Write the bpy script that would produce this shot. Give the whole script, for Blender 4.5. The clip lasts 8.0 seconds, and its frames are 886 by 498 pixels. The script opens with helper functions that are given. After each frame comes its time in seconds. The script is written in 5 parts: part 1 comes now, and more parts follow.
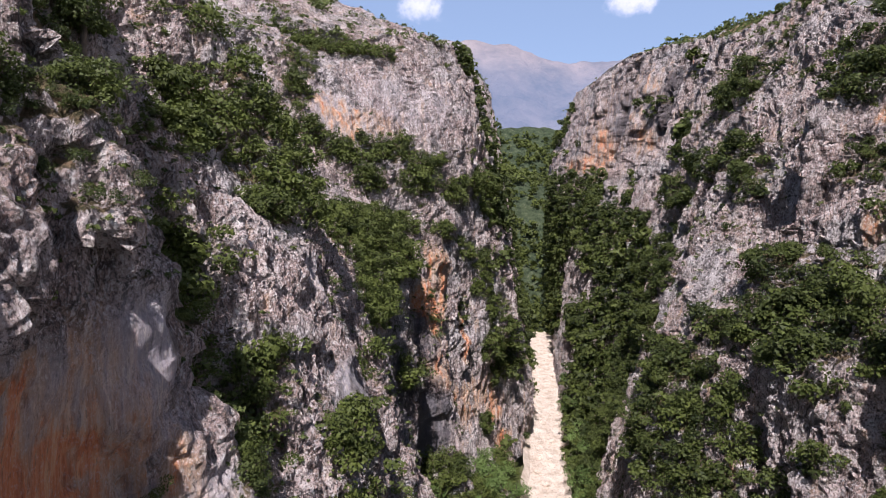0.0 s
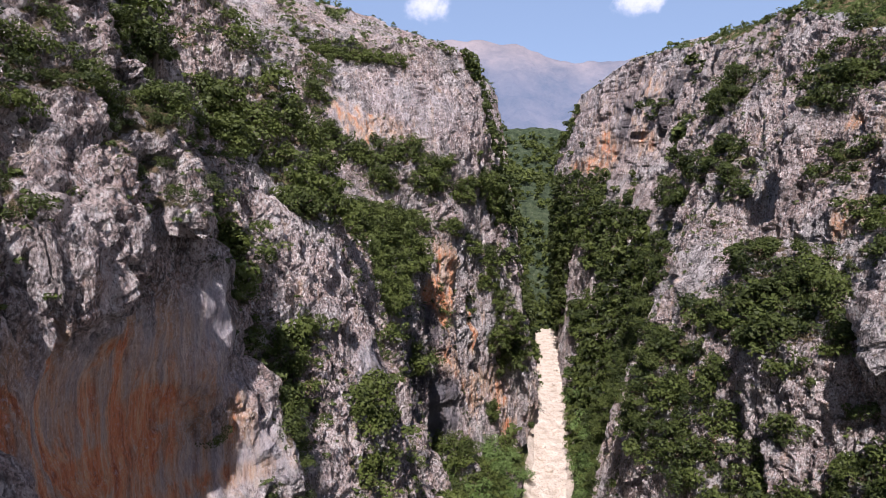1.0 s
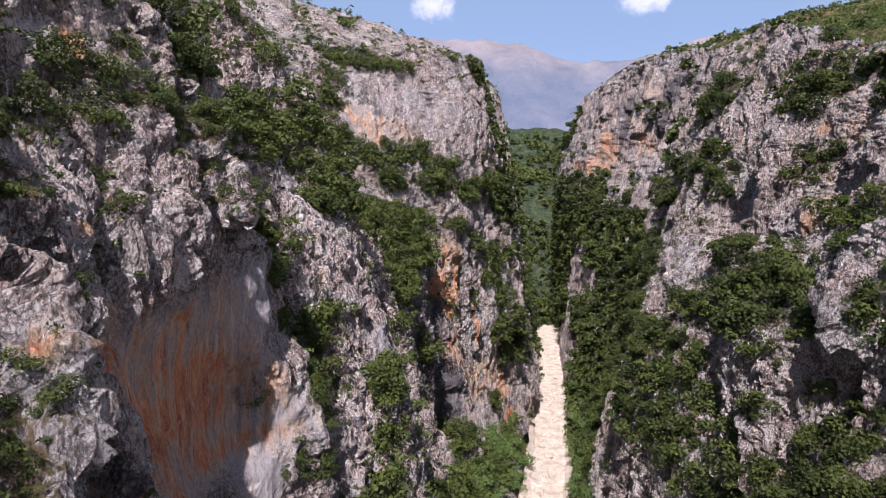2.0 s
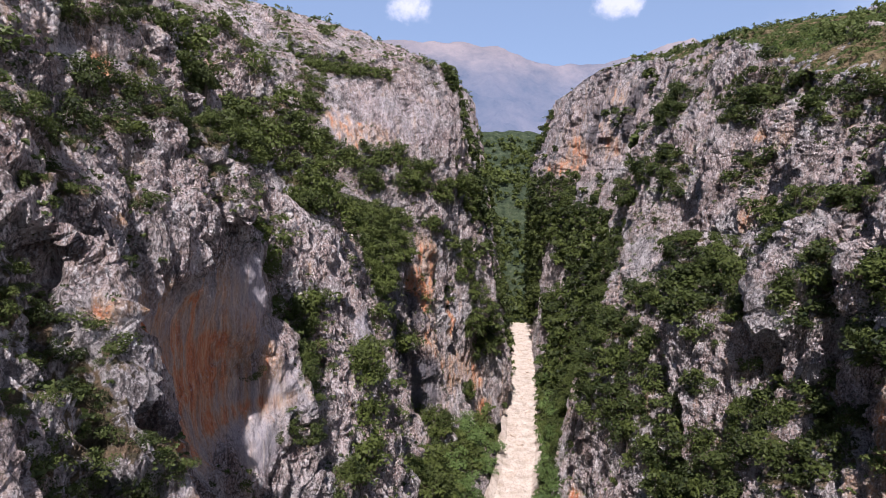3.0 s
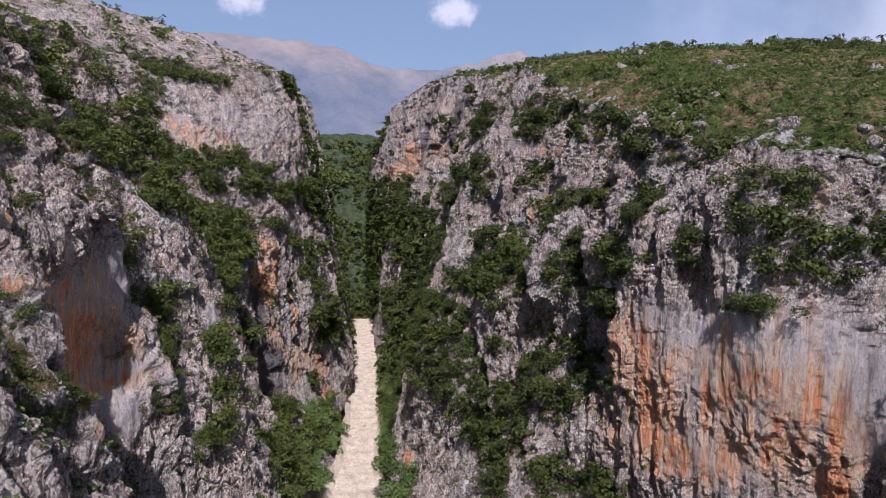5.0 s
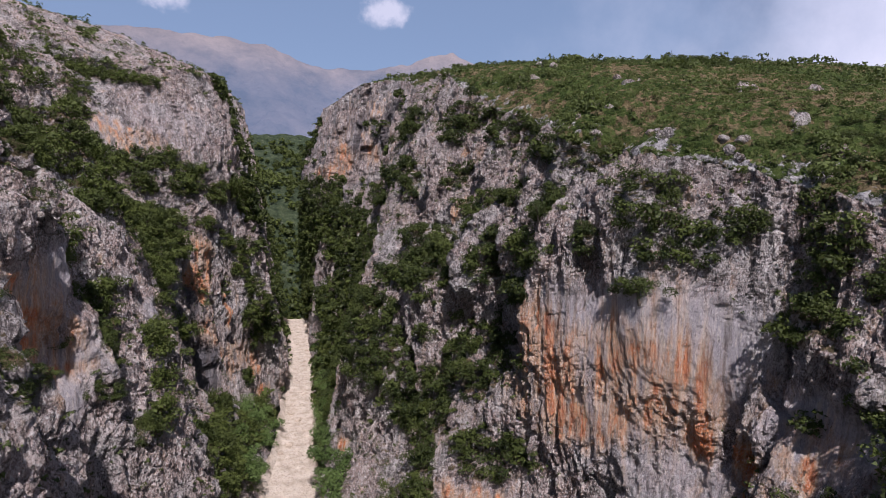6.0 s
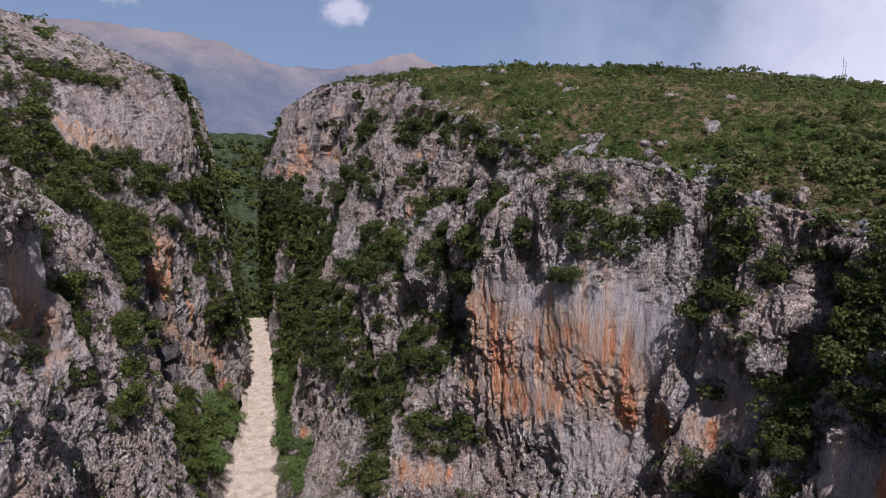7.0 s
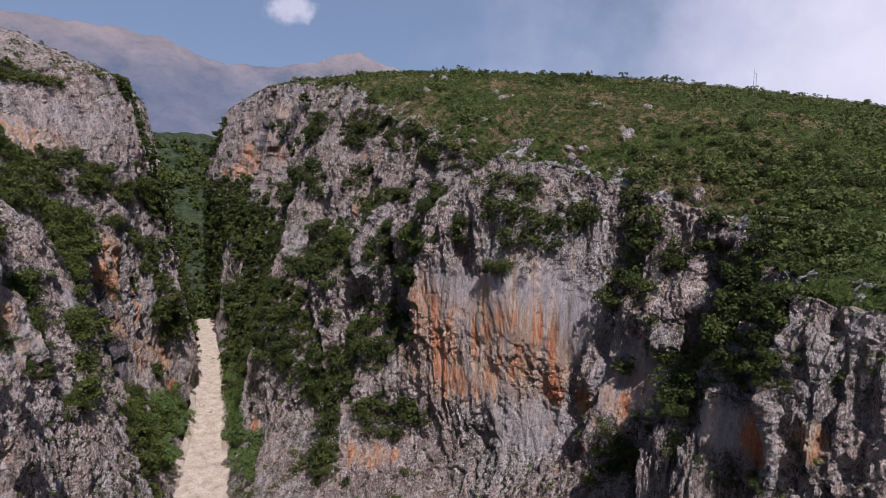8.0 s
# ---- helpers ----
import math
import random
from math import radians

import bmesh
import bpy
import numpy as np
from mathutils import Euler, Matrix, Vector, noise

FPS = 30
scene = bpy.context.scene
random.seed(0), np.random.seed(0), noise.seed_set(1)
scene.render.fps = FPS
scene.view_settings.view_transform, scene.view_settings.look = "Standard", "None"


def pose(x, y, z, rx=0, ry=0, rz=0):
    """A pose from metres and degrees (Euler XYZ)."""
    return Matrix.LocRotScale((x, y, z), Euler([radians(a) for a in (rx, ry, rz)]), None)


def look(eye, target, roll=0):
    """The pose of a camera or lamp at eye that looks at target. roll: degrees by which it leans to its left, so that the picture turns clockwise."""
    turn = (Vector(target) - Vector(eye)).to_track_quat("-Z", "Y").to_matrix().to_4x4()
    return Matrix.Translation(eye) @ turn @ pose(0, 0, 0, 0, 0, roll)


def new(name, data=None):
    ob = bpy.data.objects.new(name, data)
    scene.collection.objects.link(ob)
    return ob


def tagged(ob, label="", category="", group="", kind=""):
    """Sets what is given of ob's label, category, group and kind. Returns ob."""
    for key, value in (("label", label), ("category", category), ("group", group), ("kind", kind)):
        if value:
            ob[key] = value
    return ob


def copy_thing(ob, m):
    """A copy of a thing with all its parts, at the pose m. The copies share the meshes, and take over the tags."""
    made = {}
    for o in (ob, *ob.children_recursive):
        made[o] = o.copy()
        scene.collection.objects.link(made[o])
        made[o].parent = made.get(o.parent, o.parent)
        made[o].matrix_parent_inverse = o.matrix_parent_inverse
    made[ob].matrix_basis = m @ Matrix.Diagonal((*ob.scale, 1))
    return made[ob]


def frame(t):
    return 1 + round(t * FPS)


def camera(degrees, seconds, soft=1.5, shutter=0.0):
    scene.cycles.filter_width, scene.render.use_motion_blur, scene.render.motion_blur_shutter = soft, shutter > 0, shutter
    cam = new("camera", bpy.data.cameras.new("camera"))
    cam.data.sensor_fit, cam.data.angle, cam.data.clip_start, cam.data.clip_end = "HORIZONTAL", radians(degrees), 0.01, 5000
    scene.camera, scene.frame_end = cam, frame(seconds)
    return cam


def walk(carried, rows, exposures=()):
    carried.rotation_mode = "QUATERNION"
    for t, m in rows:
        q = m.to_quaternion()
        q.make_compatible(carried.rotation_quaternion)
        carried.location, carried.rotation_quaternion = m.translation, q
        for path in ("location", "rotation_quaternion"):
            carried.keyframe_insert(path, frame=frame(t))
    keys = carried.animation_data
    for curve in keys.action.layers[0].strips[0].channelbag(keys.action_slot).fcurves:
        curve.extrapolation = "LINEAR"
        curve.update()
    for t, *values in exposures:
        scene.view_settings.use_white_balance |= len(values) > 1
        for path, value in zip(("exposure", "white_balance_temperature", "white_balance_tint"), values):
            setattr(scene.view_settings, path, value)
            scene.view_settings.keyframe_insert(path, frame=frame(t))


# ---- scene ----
cam = camera(72.9, 8.0, soft=0.8)
PATH = [
    (0, (0.135, 2.079, 60.175), (0.125, 4.071, 59.999), 1.4),
    (0.5, (-0.022, -0.977, 60.155), (-0.037, 1.015, 59.979), 1.3),
    (1, (-0.137, -4.564, 60.119), (-0.17, -2.572, 59.942), 1.4),
    (1.2, (-0.139, -5.854, 60.113), (-0.18, -3.862, 59.935), 1.35),
    (2.3, (-0.062, -13.154, 60.046), (-0.112, -11.163, 59.866), 1.5),
    (2.5, (0.036, -14.348, 59.984), (-0.007, -12.356, 59.808), 1.5),
    (3, (0.167, -18.173, 59.948), (0.196, -16.181, 59.775), 1.6),
    (3.5, (0.226, -21.405, 59.917), (0.351, -19.416, 59.748), 1.6),
    (4, (0.158, -25.14, 59.902), (0.426, -23.165, 59.738), 1.6),
    (4.5, (0.005, -28.215, 59.842), (0.408, -26.262, 59.685), 1.5),
    (4.7, (-0.096, -29.521, 59.822), (0.362, -27.58, 59.666), 1.5),
    (5.8, (-0.933, -37.372, 59.616), (-0.219, -35.51, 59.469), 1.3),
    (6, (-1.332, -38.963, 59.566), (-0.589, -37.112, 59.42), 1.3),
    (6.5, (-1.997, -42.114, 59.447), (-1.2, -40.286, 59.302), 1.2),
    (7, (-2.914, -45.767, 59.345), (-2.054, -43.967, 59.2), 1.2),
    (7.5, (-3.894, -48.797, 59.25), (-2.97, -47.029, 59.107), 1.1),
    (8, (-5.131, -52.272, 59.126), (-4.122, -50.551, 58.986), 1.1),
]
walk(cam, [(t, look(eye, target, roll)) for t, eye, target, roll in PATH], [(0, 0.62, 6000, 23), (3.5, 0.50, 5900, 23), (6, 0.06, 5950, 23), (8, -0.14, 6000, 23)])


# ---------------------------------------------------------------- light
SUN_DIR = Vector((-0.12, -0.63, 0.765)).normalized()
world = bpy.data.worlds.new("world")
scene.world = world
world.use_nodes = True


def build_world():
    nt = world.node_tree
    nt.nodes.clear()
    out = nt.nodes.new("ShaderNodeOutputWorld")
    bg = nt.nodes.new("ShaderNodeBackground")
    sky = nt.nodes.new("ShaderNodeTexSky")
    sky.sky_type, sky.sun_disc = "NISHITA", False
    sky.sun_elevation = math.asin(SUN_DIR.z)
    sky.sun_rotation = math.atan2(SUN_DIR.x, SUN_DIR.y)
    sky.air_density, sky.dust_density, sky.ozone_density = 1.0, 0.7, 1.8
    bg.inputs["Strength"].default_value = 0.057
    nt.links.new(sky.outputs[0], bg.inputs["Color"])
    nt.links.new(bg.outputs[0], out.inputs["Surface"])


build_world()
sun = new("sun", bpy.data.lights.new("sun", "SUN"))
sun.data.energy, sun.data.angle, sun.data.color = 4.95, radians(0.6), (1.0, 0.945, 0.885)
sun.matrix_world = look(SUN_DIR * 200, (0, 0, 0))


# ---------------------------------------------------------------- noise
RNG = np.random.RandomState(7)
PERM = np.tile(RNG.permutation(256), 3)
GRAD = RNG.normal(size=(256, 3))
GRAD /= np.linalg.norm(GRAD, axis=1)[:, None]


def perlin(p):
    """Gradient noise, about -1 to 1, at an array of points."""
    i = np.floor(p).astype(int)
    f = p - i
    i &= 255
    u = f * f * f * (f * (f * 6 - 15) + 10)
    total = np.zeros(len(p))
    for dx in (0, 1):
        wx = u[:, 0] if dx else 1 - u[:, 0]
        for dy in (0, 1):
            wy = u[:, 1] if dy else 1 - u[:, 1]
            for dz in (0, 1):
                wz = u[:, 2] if dz else 1 - u[:, 2]
                h = PERM[PERM[PERM[i[:, 0] + dx] + i[:, 1] + dy] + i[:, 2] + dz]
                g = GRAD[h]
                d = g[:, 0] * (f[:, 0] - dx) + g[:, 1] * (f[:, 1] - dy) + g[:, 2] * (f[:, 2] - dz)
                total += wx * wy * wz * d
    return total * 1.5


def fbm(p, octaves=4, gain=0.5):
    total, amp = np.zeros(len(p)), 1.0
    for k in range(octaves):
        total += amp * perlin(p * 2.03**k + 17.3 * k)
        amp *= gain
    return total


def ridged(p, octaves=4, gain=0.5):
    """Sharp crests at 1, hollows towards 0."""
    total, amp, norm = np.zeros(len(p)), 1.0, 0.0
    for k in range(octaves):
        total += amp * (1 - np.abs(perlin(p * 2.11**k + 9.1 * k)) * 1.6)
        norm += amp
        amp *= gain
    return total / norm


def blocks(p):
    """Broken blocks: the depth of the joints between them (0 in a joint) and a height of its own for each block."""
    i = np.floor(p).astype(int)
    f1, f2, own = np.full(len(p), 9.0), np.full(len(p), 9.0), np.zeros(len(p))
    for dx in (-1, 0, 1):
        for dy in (-1, 0, 1):
            for dz in (-1, 0, 1):
                c = i + (dx, dy, dz)
                h = PERM[PERM[PERM[c[:, 0] & 255] + (c[:, 1] & 255)] + (c[:, 2] & 255)]
                q = c + 0.5 + 0.42 * GRAD[h] - p
                d = np.sqrt((q * q).sum(1))
                near = d < f1
                f2 = np.where(near, f1, np.minimum(f2, d))
                own = np.where(near, PERM[h + 19] / 255.0, own)
                f1 = np.where(near, d, f1)
    return np.clip((f2 - f1) * 4.0, 0, 1), own


def smooth(a, b, x):
    t = np.clip((x - a) / (b - a), 0, 1)
    return t * t * (3 - 2 * t)


# ---------------------------------------------------------------- meshes
def mesh_from(name, verts, faces, attributes=(), material=None, shade_smooth=False):
    """A mesh from arrays: verts (n, 3), faces (m, 3 or 4)."""
    me = bpy.data.meshes.new(name)
    verts, faces = np.ascontiguousarray(verts, dtype=np.float32), np.ascontiguousarray(faces, dtype=np.int32)
    m, k = faces.shape
    me.vertices.add(len(verts))
    me.vertices.foreach_set("co", verts.ravel())
    me.loops.add(m * k)
    me.loops.foreach_set("vertex_index", faces.ravel())
    me.polygons.add(m)
    me.polygons.foreach_set("loop_start", np.arange(0, m * k, k, dtype=np.int32))
    me.polygons.foreach_set("use_smooth", np.full(m, shade_smooth))
    for key, values in attributes:
        at = me.attributes.new(key, "FLOAT", "POINT")
        at.data.foreach_set("value", np.ascontiguousarray(values, dtype=np.float32))
    me.update(calc_edges=True)
    if material:
        me.materials.append(material)
    return me


def grid_faces(nv, nu):
    a = np.arange(nv * nu).reshape(nv, nu)
    return np.stack([a[:-1, :-1], a[1:, :-1], a[1:, 1:], a[:-1, 1:]], -1).reshape(-1, 4)


# ---------------------------------------------------------------- materials
class Nodes:
    """A short way to write a node material."""

    def __init__(self, name):
        self.mat = bpy.data.materials.new(name)
        self.mat.use_nodes = True
        self.nt = self.mat.node_tree
        self.nt.nodes.clear()
        self.out = self.nt.nodes.new("ShaderNodeOutputMaterial")

    def node(self, kind, **links):
        n = self.nt.nodes.new(kind)
        for key, value in links.items():
            self.put(n.inputs[key.replace("_", " ")], value)
        return n

    def put(self, socket, value):
        if hasattr(value, "is_output"):
            self.nt.links.new(value, socket)
        else:
            socket.default_value = value

    def coords(self, scale=(1, 1, 1)):
        c = self.nt.nodes.new("ShaderNodeNewGeometry").outputs["Position"]
        m = self.nt.nodes.new("ShaderNodeMapping")
        self.put(m.inputs["Vector"], c)
        m.inputs["Scale"].default_value = scale
        return m.outputs[0]

    def noise(self, scale, detail=6, rough=0.6, stretch=(1, 1, 1)):
        n = self.node("ShaderNodeTexNoise", Vector=self.coords(stretch), Scale=scale, Detail=detail, Roughness=rough)
        return n.outputs[0]

    def ramp(self, value, *stops):
        n = self.nt.nodes.new("ShaderNodeValToRGB")
        while len(n.color_ramp.elements) < len(stops):
            n.color_ramp.elements.new(0.5)
        for e, (at, colour) in zip(n.color_ramp.elements, stops):
            e.position = at
            e.color = (*colour, 1) if len(colour) == 3 else colour
        self.put(n.inputs[0], value)
        return n.outputs[0]

    def band(self, value, a, b):
        n = self.nt.nodes.new("ShaderNodeMapRange")
        n.interpolation_type = "SMOOTHSTEP"
        for key, v in zip(("Value", "From Min", "From Max"), (value, a, b)):
            self.put(n.inputs[key], v)
        return n.outputs[0]

    def math(self, op, a, b=0.0):
        n = self.nt.nodes.new("ShaderNodeMath")
        n.operation = op
        self.put(n.inputs[0], a)
        self.put(n.inputs[1], b)
        return n.outputs[0]

    def mix(self, fac, a, b, kind="MIX"):
        n = self.nt.nodes.new("ShaderNodeMix")
        n.data_type, n.blend_type = "RGBA", kind
        self.put(n.inputs[0], fac)
        for socket, v in ((n.inputs[6], a), (n.inputs[7], b)):
            self.put(socket, (*v, 1) if isinstance(v, tuple) and len(v) == 3 else v)
        return n.outputs[2]

    def attribute(self, key):
        n = self.nt.nodes.new("ShaderNodeAttribute")
        n.attribute_name = key
        return n.outputs["Fac"]

    def bump(self, height, strength=0.5, distance=0.1, normal=None):
        n = self.node("ShaderNodeBump", Height=height, Strength=strength, Distance=distance)
        if normal:
            self.put(n.inputs["Normal"], normal)
        return n.outputs[0]

    def surface(self, colour, roughness=0.9, normal=None, specular=0.2):
        n = self.nt.nodes.new("ShaderNodeBsdfPrincipled")
        self.put(n.inputs["Base Color"], (*colour, 1) if isinstance(colour, tuple) else colour)
        self.put(n.inputs["Roughness"], roughness)
        self.put(n.inputs["Specular IOR Level"], specular)
        if normal:
            self.put(n.inputs["Normal"], normal)
        self.nt.links.new(n.outputs[0], self.out.inputs["Surface"])
        return self.mat


def limestone():
    n = Nodes("limestone")
    big = n.noise(0.10, 4, 0.55)
    mid = n.noise(0.55, 9, 0.68, (1, 1, 0.28))
    fine = n.noise(2.6, 8, 0.74, (1, 1, 0.45))
    grain = n.noise(5.5, 6, 0.78, (1, 1, 0.7))
    grey = n.ramp(mid, (0.33, (0.26, 0.222, 0.205)), (0.48, (0.44, 0.388, 0.358)), (0.64, (0.62, 0.57, 0.535)))
    warm = n.ramp(mid, (0.32, (0.27, 0.175, 0.14)), (0.49, (0.48, 0.36, 0.31)), (0.64, (0.66, 0.565, 0.51)))
    rock = n.mix(n.band(big, 0.36, 0.58), grey, warm)
    rock = n.mix(n.band(fine, 0.52, 0.62), rock, (0.74, 0.695, 0.655))
    rock = n.mix(n.math("MULTIPLY", n.band(fine, 0.44, 0.35), 0.7), rock, (0.13, 0.112, 0.10))
    rock = n.mix(n.math("MULTIPLY", n.band(grain, 0.47, 0.40), 0.85), rock, (0.10, 0.086, 0.078))
    # open joints, mostly upright
    bent = n.node("ShaderNodeVectorMath", Vector=n.coords((1, 1, 0.3)))
    wob = n.node("ShaderNodeTexNoise", Vector=n.coords(), Scale=0.8, Detail=4.0)
    n.put(bent.inputs[1], wob.outputs["Color"])
    crack = n.node("ShaderNodeTexVoronoi", Vector=bent.outputs[0], Scale=0.8)
    crack.feature = "DISTANCE_TO_EDGE"
    crack2 = n.node("ShaderNodeTexVoronoi", Vector=bent.outputs[0], Scale=2.3)
    crack2.feature = "DISTANCE_TO_EDGE"
    open1 = n.math("MULTIPLY", n.band(crack.outputs[0], 0.055, 0.012), n.band(mid, 0.62, 0.45))
    open2 = n.math("MULTIPLY", n.band(crack2.outputs[0], 0.10, 0.02), n.band(mid, 0.58, 0.42))
    rock = n.mix(n.math("MULTIPLY", n.math("MAXIMUM", open1, n.math("MULTIPLY", open2, 0.8)), 0.75), rock, (0.06, 0.054, 0.052))
    knob = n.node("ShaderNodeTexVoronoi", Vector=n.coords((1, 1, 0.5)), Scale=1.6, Detail=2.0, Roughness=0.6)
    # scattered round spots, darker in colour alone, with no depth
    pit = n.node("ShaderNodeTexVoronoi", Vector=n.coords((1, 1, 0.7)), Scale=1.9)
    dark_spot = n.math("MULTIPLY", n.band(pit.outputs[0], 0.26, 0.14), n.band(mid, 0.40, 0.52))
    rock = n.mix(n.math("MULTIPLY", dark_spot, 0.8), rock, (0.07, 0.066, 0.055))
    # water-stained faces: grey-blue film, dark drips, orange and rust
    face = n.attribute("face")
    drip = n.noise(0.7, 6, 0.62, (1, 1, 0.09))
    drip2 = n.noise(2.4, 6, 0.65, (1, 1, 0.07))
    drip3 = n.noise(7.0, 6, 0.7, (1, 1, 0.16))
    film = n.ramp(drip, (0.34, (0.36, 0.335, 0.355)), (0.5, (0.53, 0.49, 0.495)), (0.64, (0.68, 0.60, 0.55)))
    film = n.mix(n.band(drip2, 0.54, 0.66), film, (0.64, 0.57, 0.50))
    film = n.mix(n.math("MULTIPLY", n.band(drip2, 0.43, 0.35), 0.5), film, (0.20, 0.185, 0.195))
    worn = n.math("MULTIPLY", face, n.band(n.math("ADD", fine, n.math("MULTIPLY", face, 0.2)), 0.45, 0.60))
    rock = n.mix(n.math("MULTIPLY", worn, 0.85), rock, film)
    stain = n.attribute("stain")
    spread = n.math("ADD", n.math("MULTIPLY", n.math("SUBTRACT", drip, 0.5), 2.7), n.math("MULTIPLY", n.math("SUBTRACT", mid, 0.5), 1.3))
    amount = n.band(n.math("ADD", stain, spread), 0.10, 0.95)
    tan = n.ramp(drip2, (0.32, (0.38, 0.19, 0.095)), (0.48, (0.60, 0.37, 0.21)), (0.64, (0.73, 0.55, 0.39)))
    rust = n.ramp(drip2, (0.32, (0.42, 0.105, 0.036)), (0.48, (0.74, 0.25, 0.085)), (0.66, (0.82, 0.50, 0.27)))
    rust = n.mix(n.band(n.math("ADD", stain, spread), 0.62, 1.12), tan, rust)
    rock = n.mix(n.math("MULTIPLY", amount, 0.9), rock, rust)
    streak = n.math("MULTIPLY", n.band(drip3, 0.45, 0.35), n.math("MULTIPLY", face, 0.4))
    rock = n.mix(streak, rock, (0.10, 0.075, 0.065))
    rock = n.mix(n.math("MULTIPLY", n.band(drip3, 0.56, 0.66), n.math("MULTIPLY", face, 0.5)), rock, (0.70, 0.62, 0.55))
    rock = n.mix(n.math("MULTIPLY", n.band(grain, 0.54, 0.60), n.math("SUBTRACT", 0.7, n.math("MULTIPLY", face, 0.45))), rock, (0.76, 0.72, 0.69))
    # dark streaks, and the shade of faces and clefts put into the colour
    shade_streaks = n.band(n.math("ADD", n.attribute("black"), n.math("MULTIPLY", n.math("SUBTRACT", drip, 0.5), 2.0)), 0.30, 0.85)
    rock = n.mix(n.math("MULTIPLY", shade_streaks, 0.82), rock, (0.075, 0.072, 0.080))
    # thin soil and dry grass where the rock lies back
    soil = n.attribute("soil")
    earth = n.ramp(n.noise(1.3, 8, 0.72), (0.32, (0.040, 0.050, 0.020)), (0.48, (0.12, 0.095, 0.052)), (0.66, (0.29, 0.20, 0.125)))
    cover = n.band(n.math("ADD", soil, n.math("MULTIPLY", n.math("SUBTRACT", fine, 0.5), 1.6)), 0.40, 0.62)
    colour = n.mix(cover, rock, earth)
    hard = n.math("SUBTRACT", 1.0, n.math("MULTIPLY", face, 0.75))
    bump = n.bump(n.math("MULTIPLY", knob.outputs[0], hard), 1.0, -0.55)
    bump = n.bump(n.math("MULTIPLY", n.math("MINIMUM", crack2.outputs[0], 0.2), hard), 1.0, 0.8, bump)
    bump = n.bump(fine, 1.0, 0.55, bump)
    bump = n.bump(grain, 0.9, 0.16, bump)
    bump = n.bump(n.math("ADD", drip2, n.math("MULTIPLY", drip3, 0.6)), n.math("MULTIPLY", face, 0.6), 0.25, bump)
    return n.surface(colour, 0.93, bump, 0.12)


def scrub_ground():
    """A hillside carpeted with low bushes, with straw-coloured grass and grey stone showing between them."""
    n = Nodes("scrub_carpet")
    patch = n.noise(0.045, 6, 0.62)
    fine = n.noise(2.2, 8, 0.72)
    cell = n.node("ShaderNodeTexVoronoi", Vector=n.coords((1, 1, 0.6)), Scale=0.62, Detail=2.0, Roughness=0.7)
    bush = n.ramp(n.math("ADD", n.math("MULTIPLY", fine, 0.8), n.math("MULTIPLY", cell.outputs["Color"], 0.22)), (0.32, (0.010, 0.018, 0.005)), (0.54, (0.042, 0.066, 0.016)), (0.74, (0.095, 0.125, 0.035)))
    straw = n.ramp(fine, (0.35, (0.10, 0.075, 0.038)), (0.6, (0.27, 0.205, 0.115)))
    stone = n.ramp(fine, (0.38, (0.16, 0.15, 0.145)), (0.56, (0.56, 0.53, 0.52)))
    dry = n.band(n.math("ADD", patch, n.math("MULTIPLY", n.math("SUBTRACT", cell.outputs[0], 0.4), 0.30)), 0.73, 0.86)
    colour = n.mix(dry, bush, straw)
    showing = n.math("ADD", n.noise(0.30, 7, 0.7), n.math("MULTIPLY", n.attribute("rim"), 0.22))
    colour = n.mix(n.band(showing, 0.73, 0.78), colour, stone)
    bump = n.bump(cell.outputs[0], 1.0, -1.3)
    bump = n.bump(fine, 1.0, 0.6, bump)
    bump = n.bump(n.noise(8.0, 5, 0.7), 0.8, 0.12, bump)
    return n.surface(colour, 0.95, bump, 0.08)


def gravel():
    n = Nodes("river_gravel")
    a, b = n.noise(0.35, 6, 0.65), n.noise(2.5, 8, 0.7)
    c = n.ramp(a, (0.3, (0.37, 0.30, 0.225)), (0.5, (0.56, 0.475, 0.375)), (0.7, (0.68, 0.60, 0.495)))
    c = n.mix(n.band(b, 0.52, 0.68), c, (0.20, 0.165, 0.135))
    v = n.node("ShaderNodeTexVoronoi", Vector=n.coords(), Scale=2.2)
    bump = n.bump(v.outputs[0], 0.6, 0.2, n.bump(b, 0.6, 0.2))
    return n.surface(c, 0.95, bump, 0.1)


def foliage(name, dark, light, spread):
    n = Nodes(name)
    info = n.nt.nodes.new("ShaderNodeObjectInfo")
    geo = n.nt.nodes.new("ShaderNodeNewGeometry")
    tint = n.math("ADD", n.attribute("tint"), n.math("MULTIPLY", info.outputs["Random"], 0.5))
    mixed = n.math("ADD", n.math("MULTIPLY", tint, 0.75), n.math("MULTIPLY", geo.outputs["Random Per Island"], spread))
    colour = n.ramp(mixed, (0.05, dark), (0.9, light))
    mat = n.surface(colour, 0.62, None, 0.25)
    bsdf = n.out.inputs["Surface"].links[0].from_node
    trans = n.node("ShaderNodeBsdfTranslucent", Color=n.mix(0.5, colour, (0.14, 0.19, 0.04)))
    both = n.nt.nodes.new("ShaderNodeMixShader")
    both.inputs[0].default_value = 0.22
    n.nt.links.new(bsdf.outputs[0], both.inputs[1])
    n.nt.links.new(trans.outputs[0], both.inputs[2])
    n.nt.links.new(both.outputs[0], n.out.inputs["Surface"])
    return mat


def bark():
    n = Nodes("bark")
    c = n.ramp(n.noise(6, 5, 0.6, (1, 1, 0.3)), (0.3, (0.06, 0.045, 0.035)), (0.7, (0.17, 0.14, 0.11)))
    return n.surface(c, 0.95, n.bump(n.noise(14, 4, 0.6, (1, 1, 0.3)), 0.7, 0.05), 0.1)


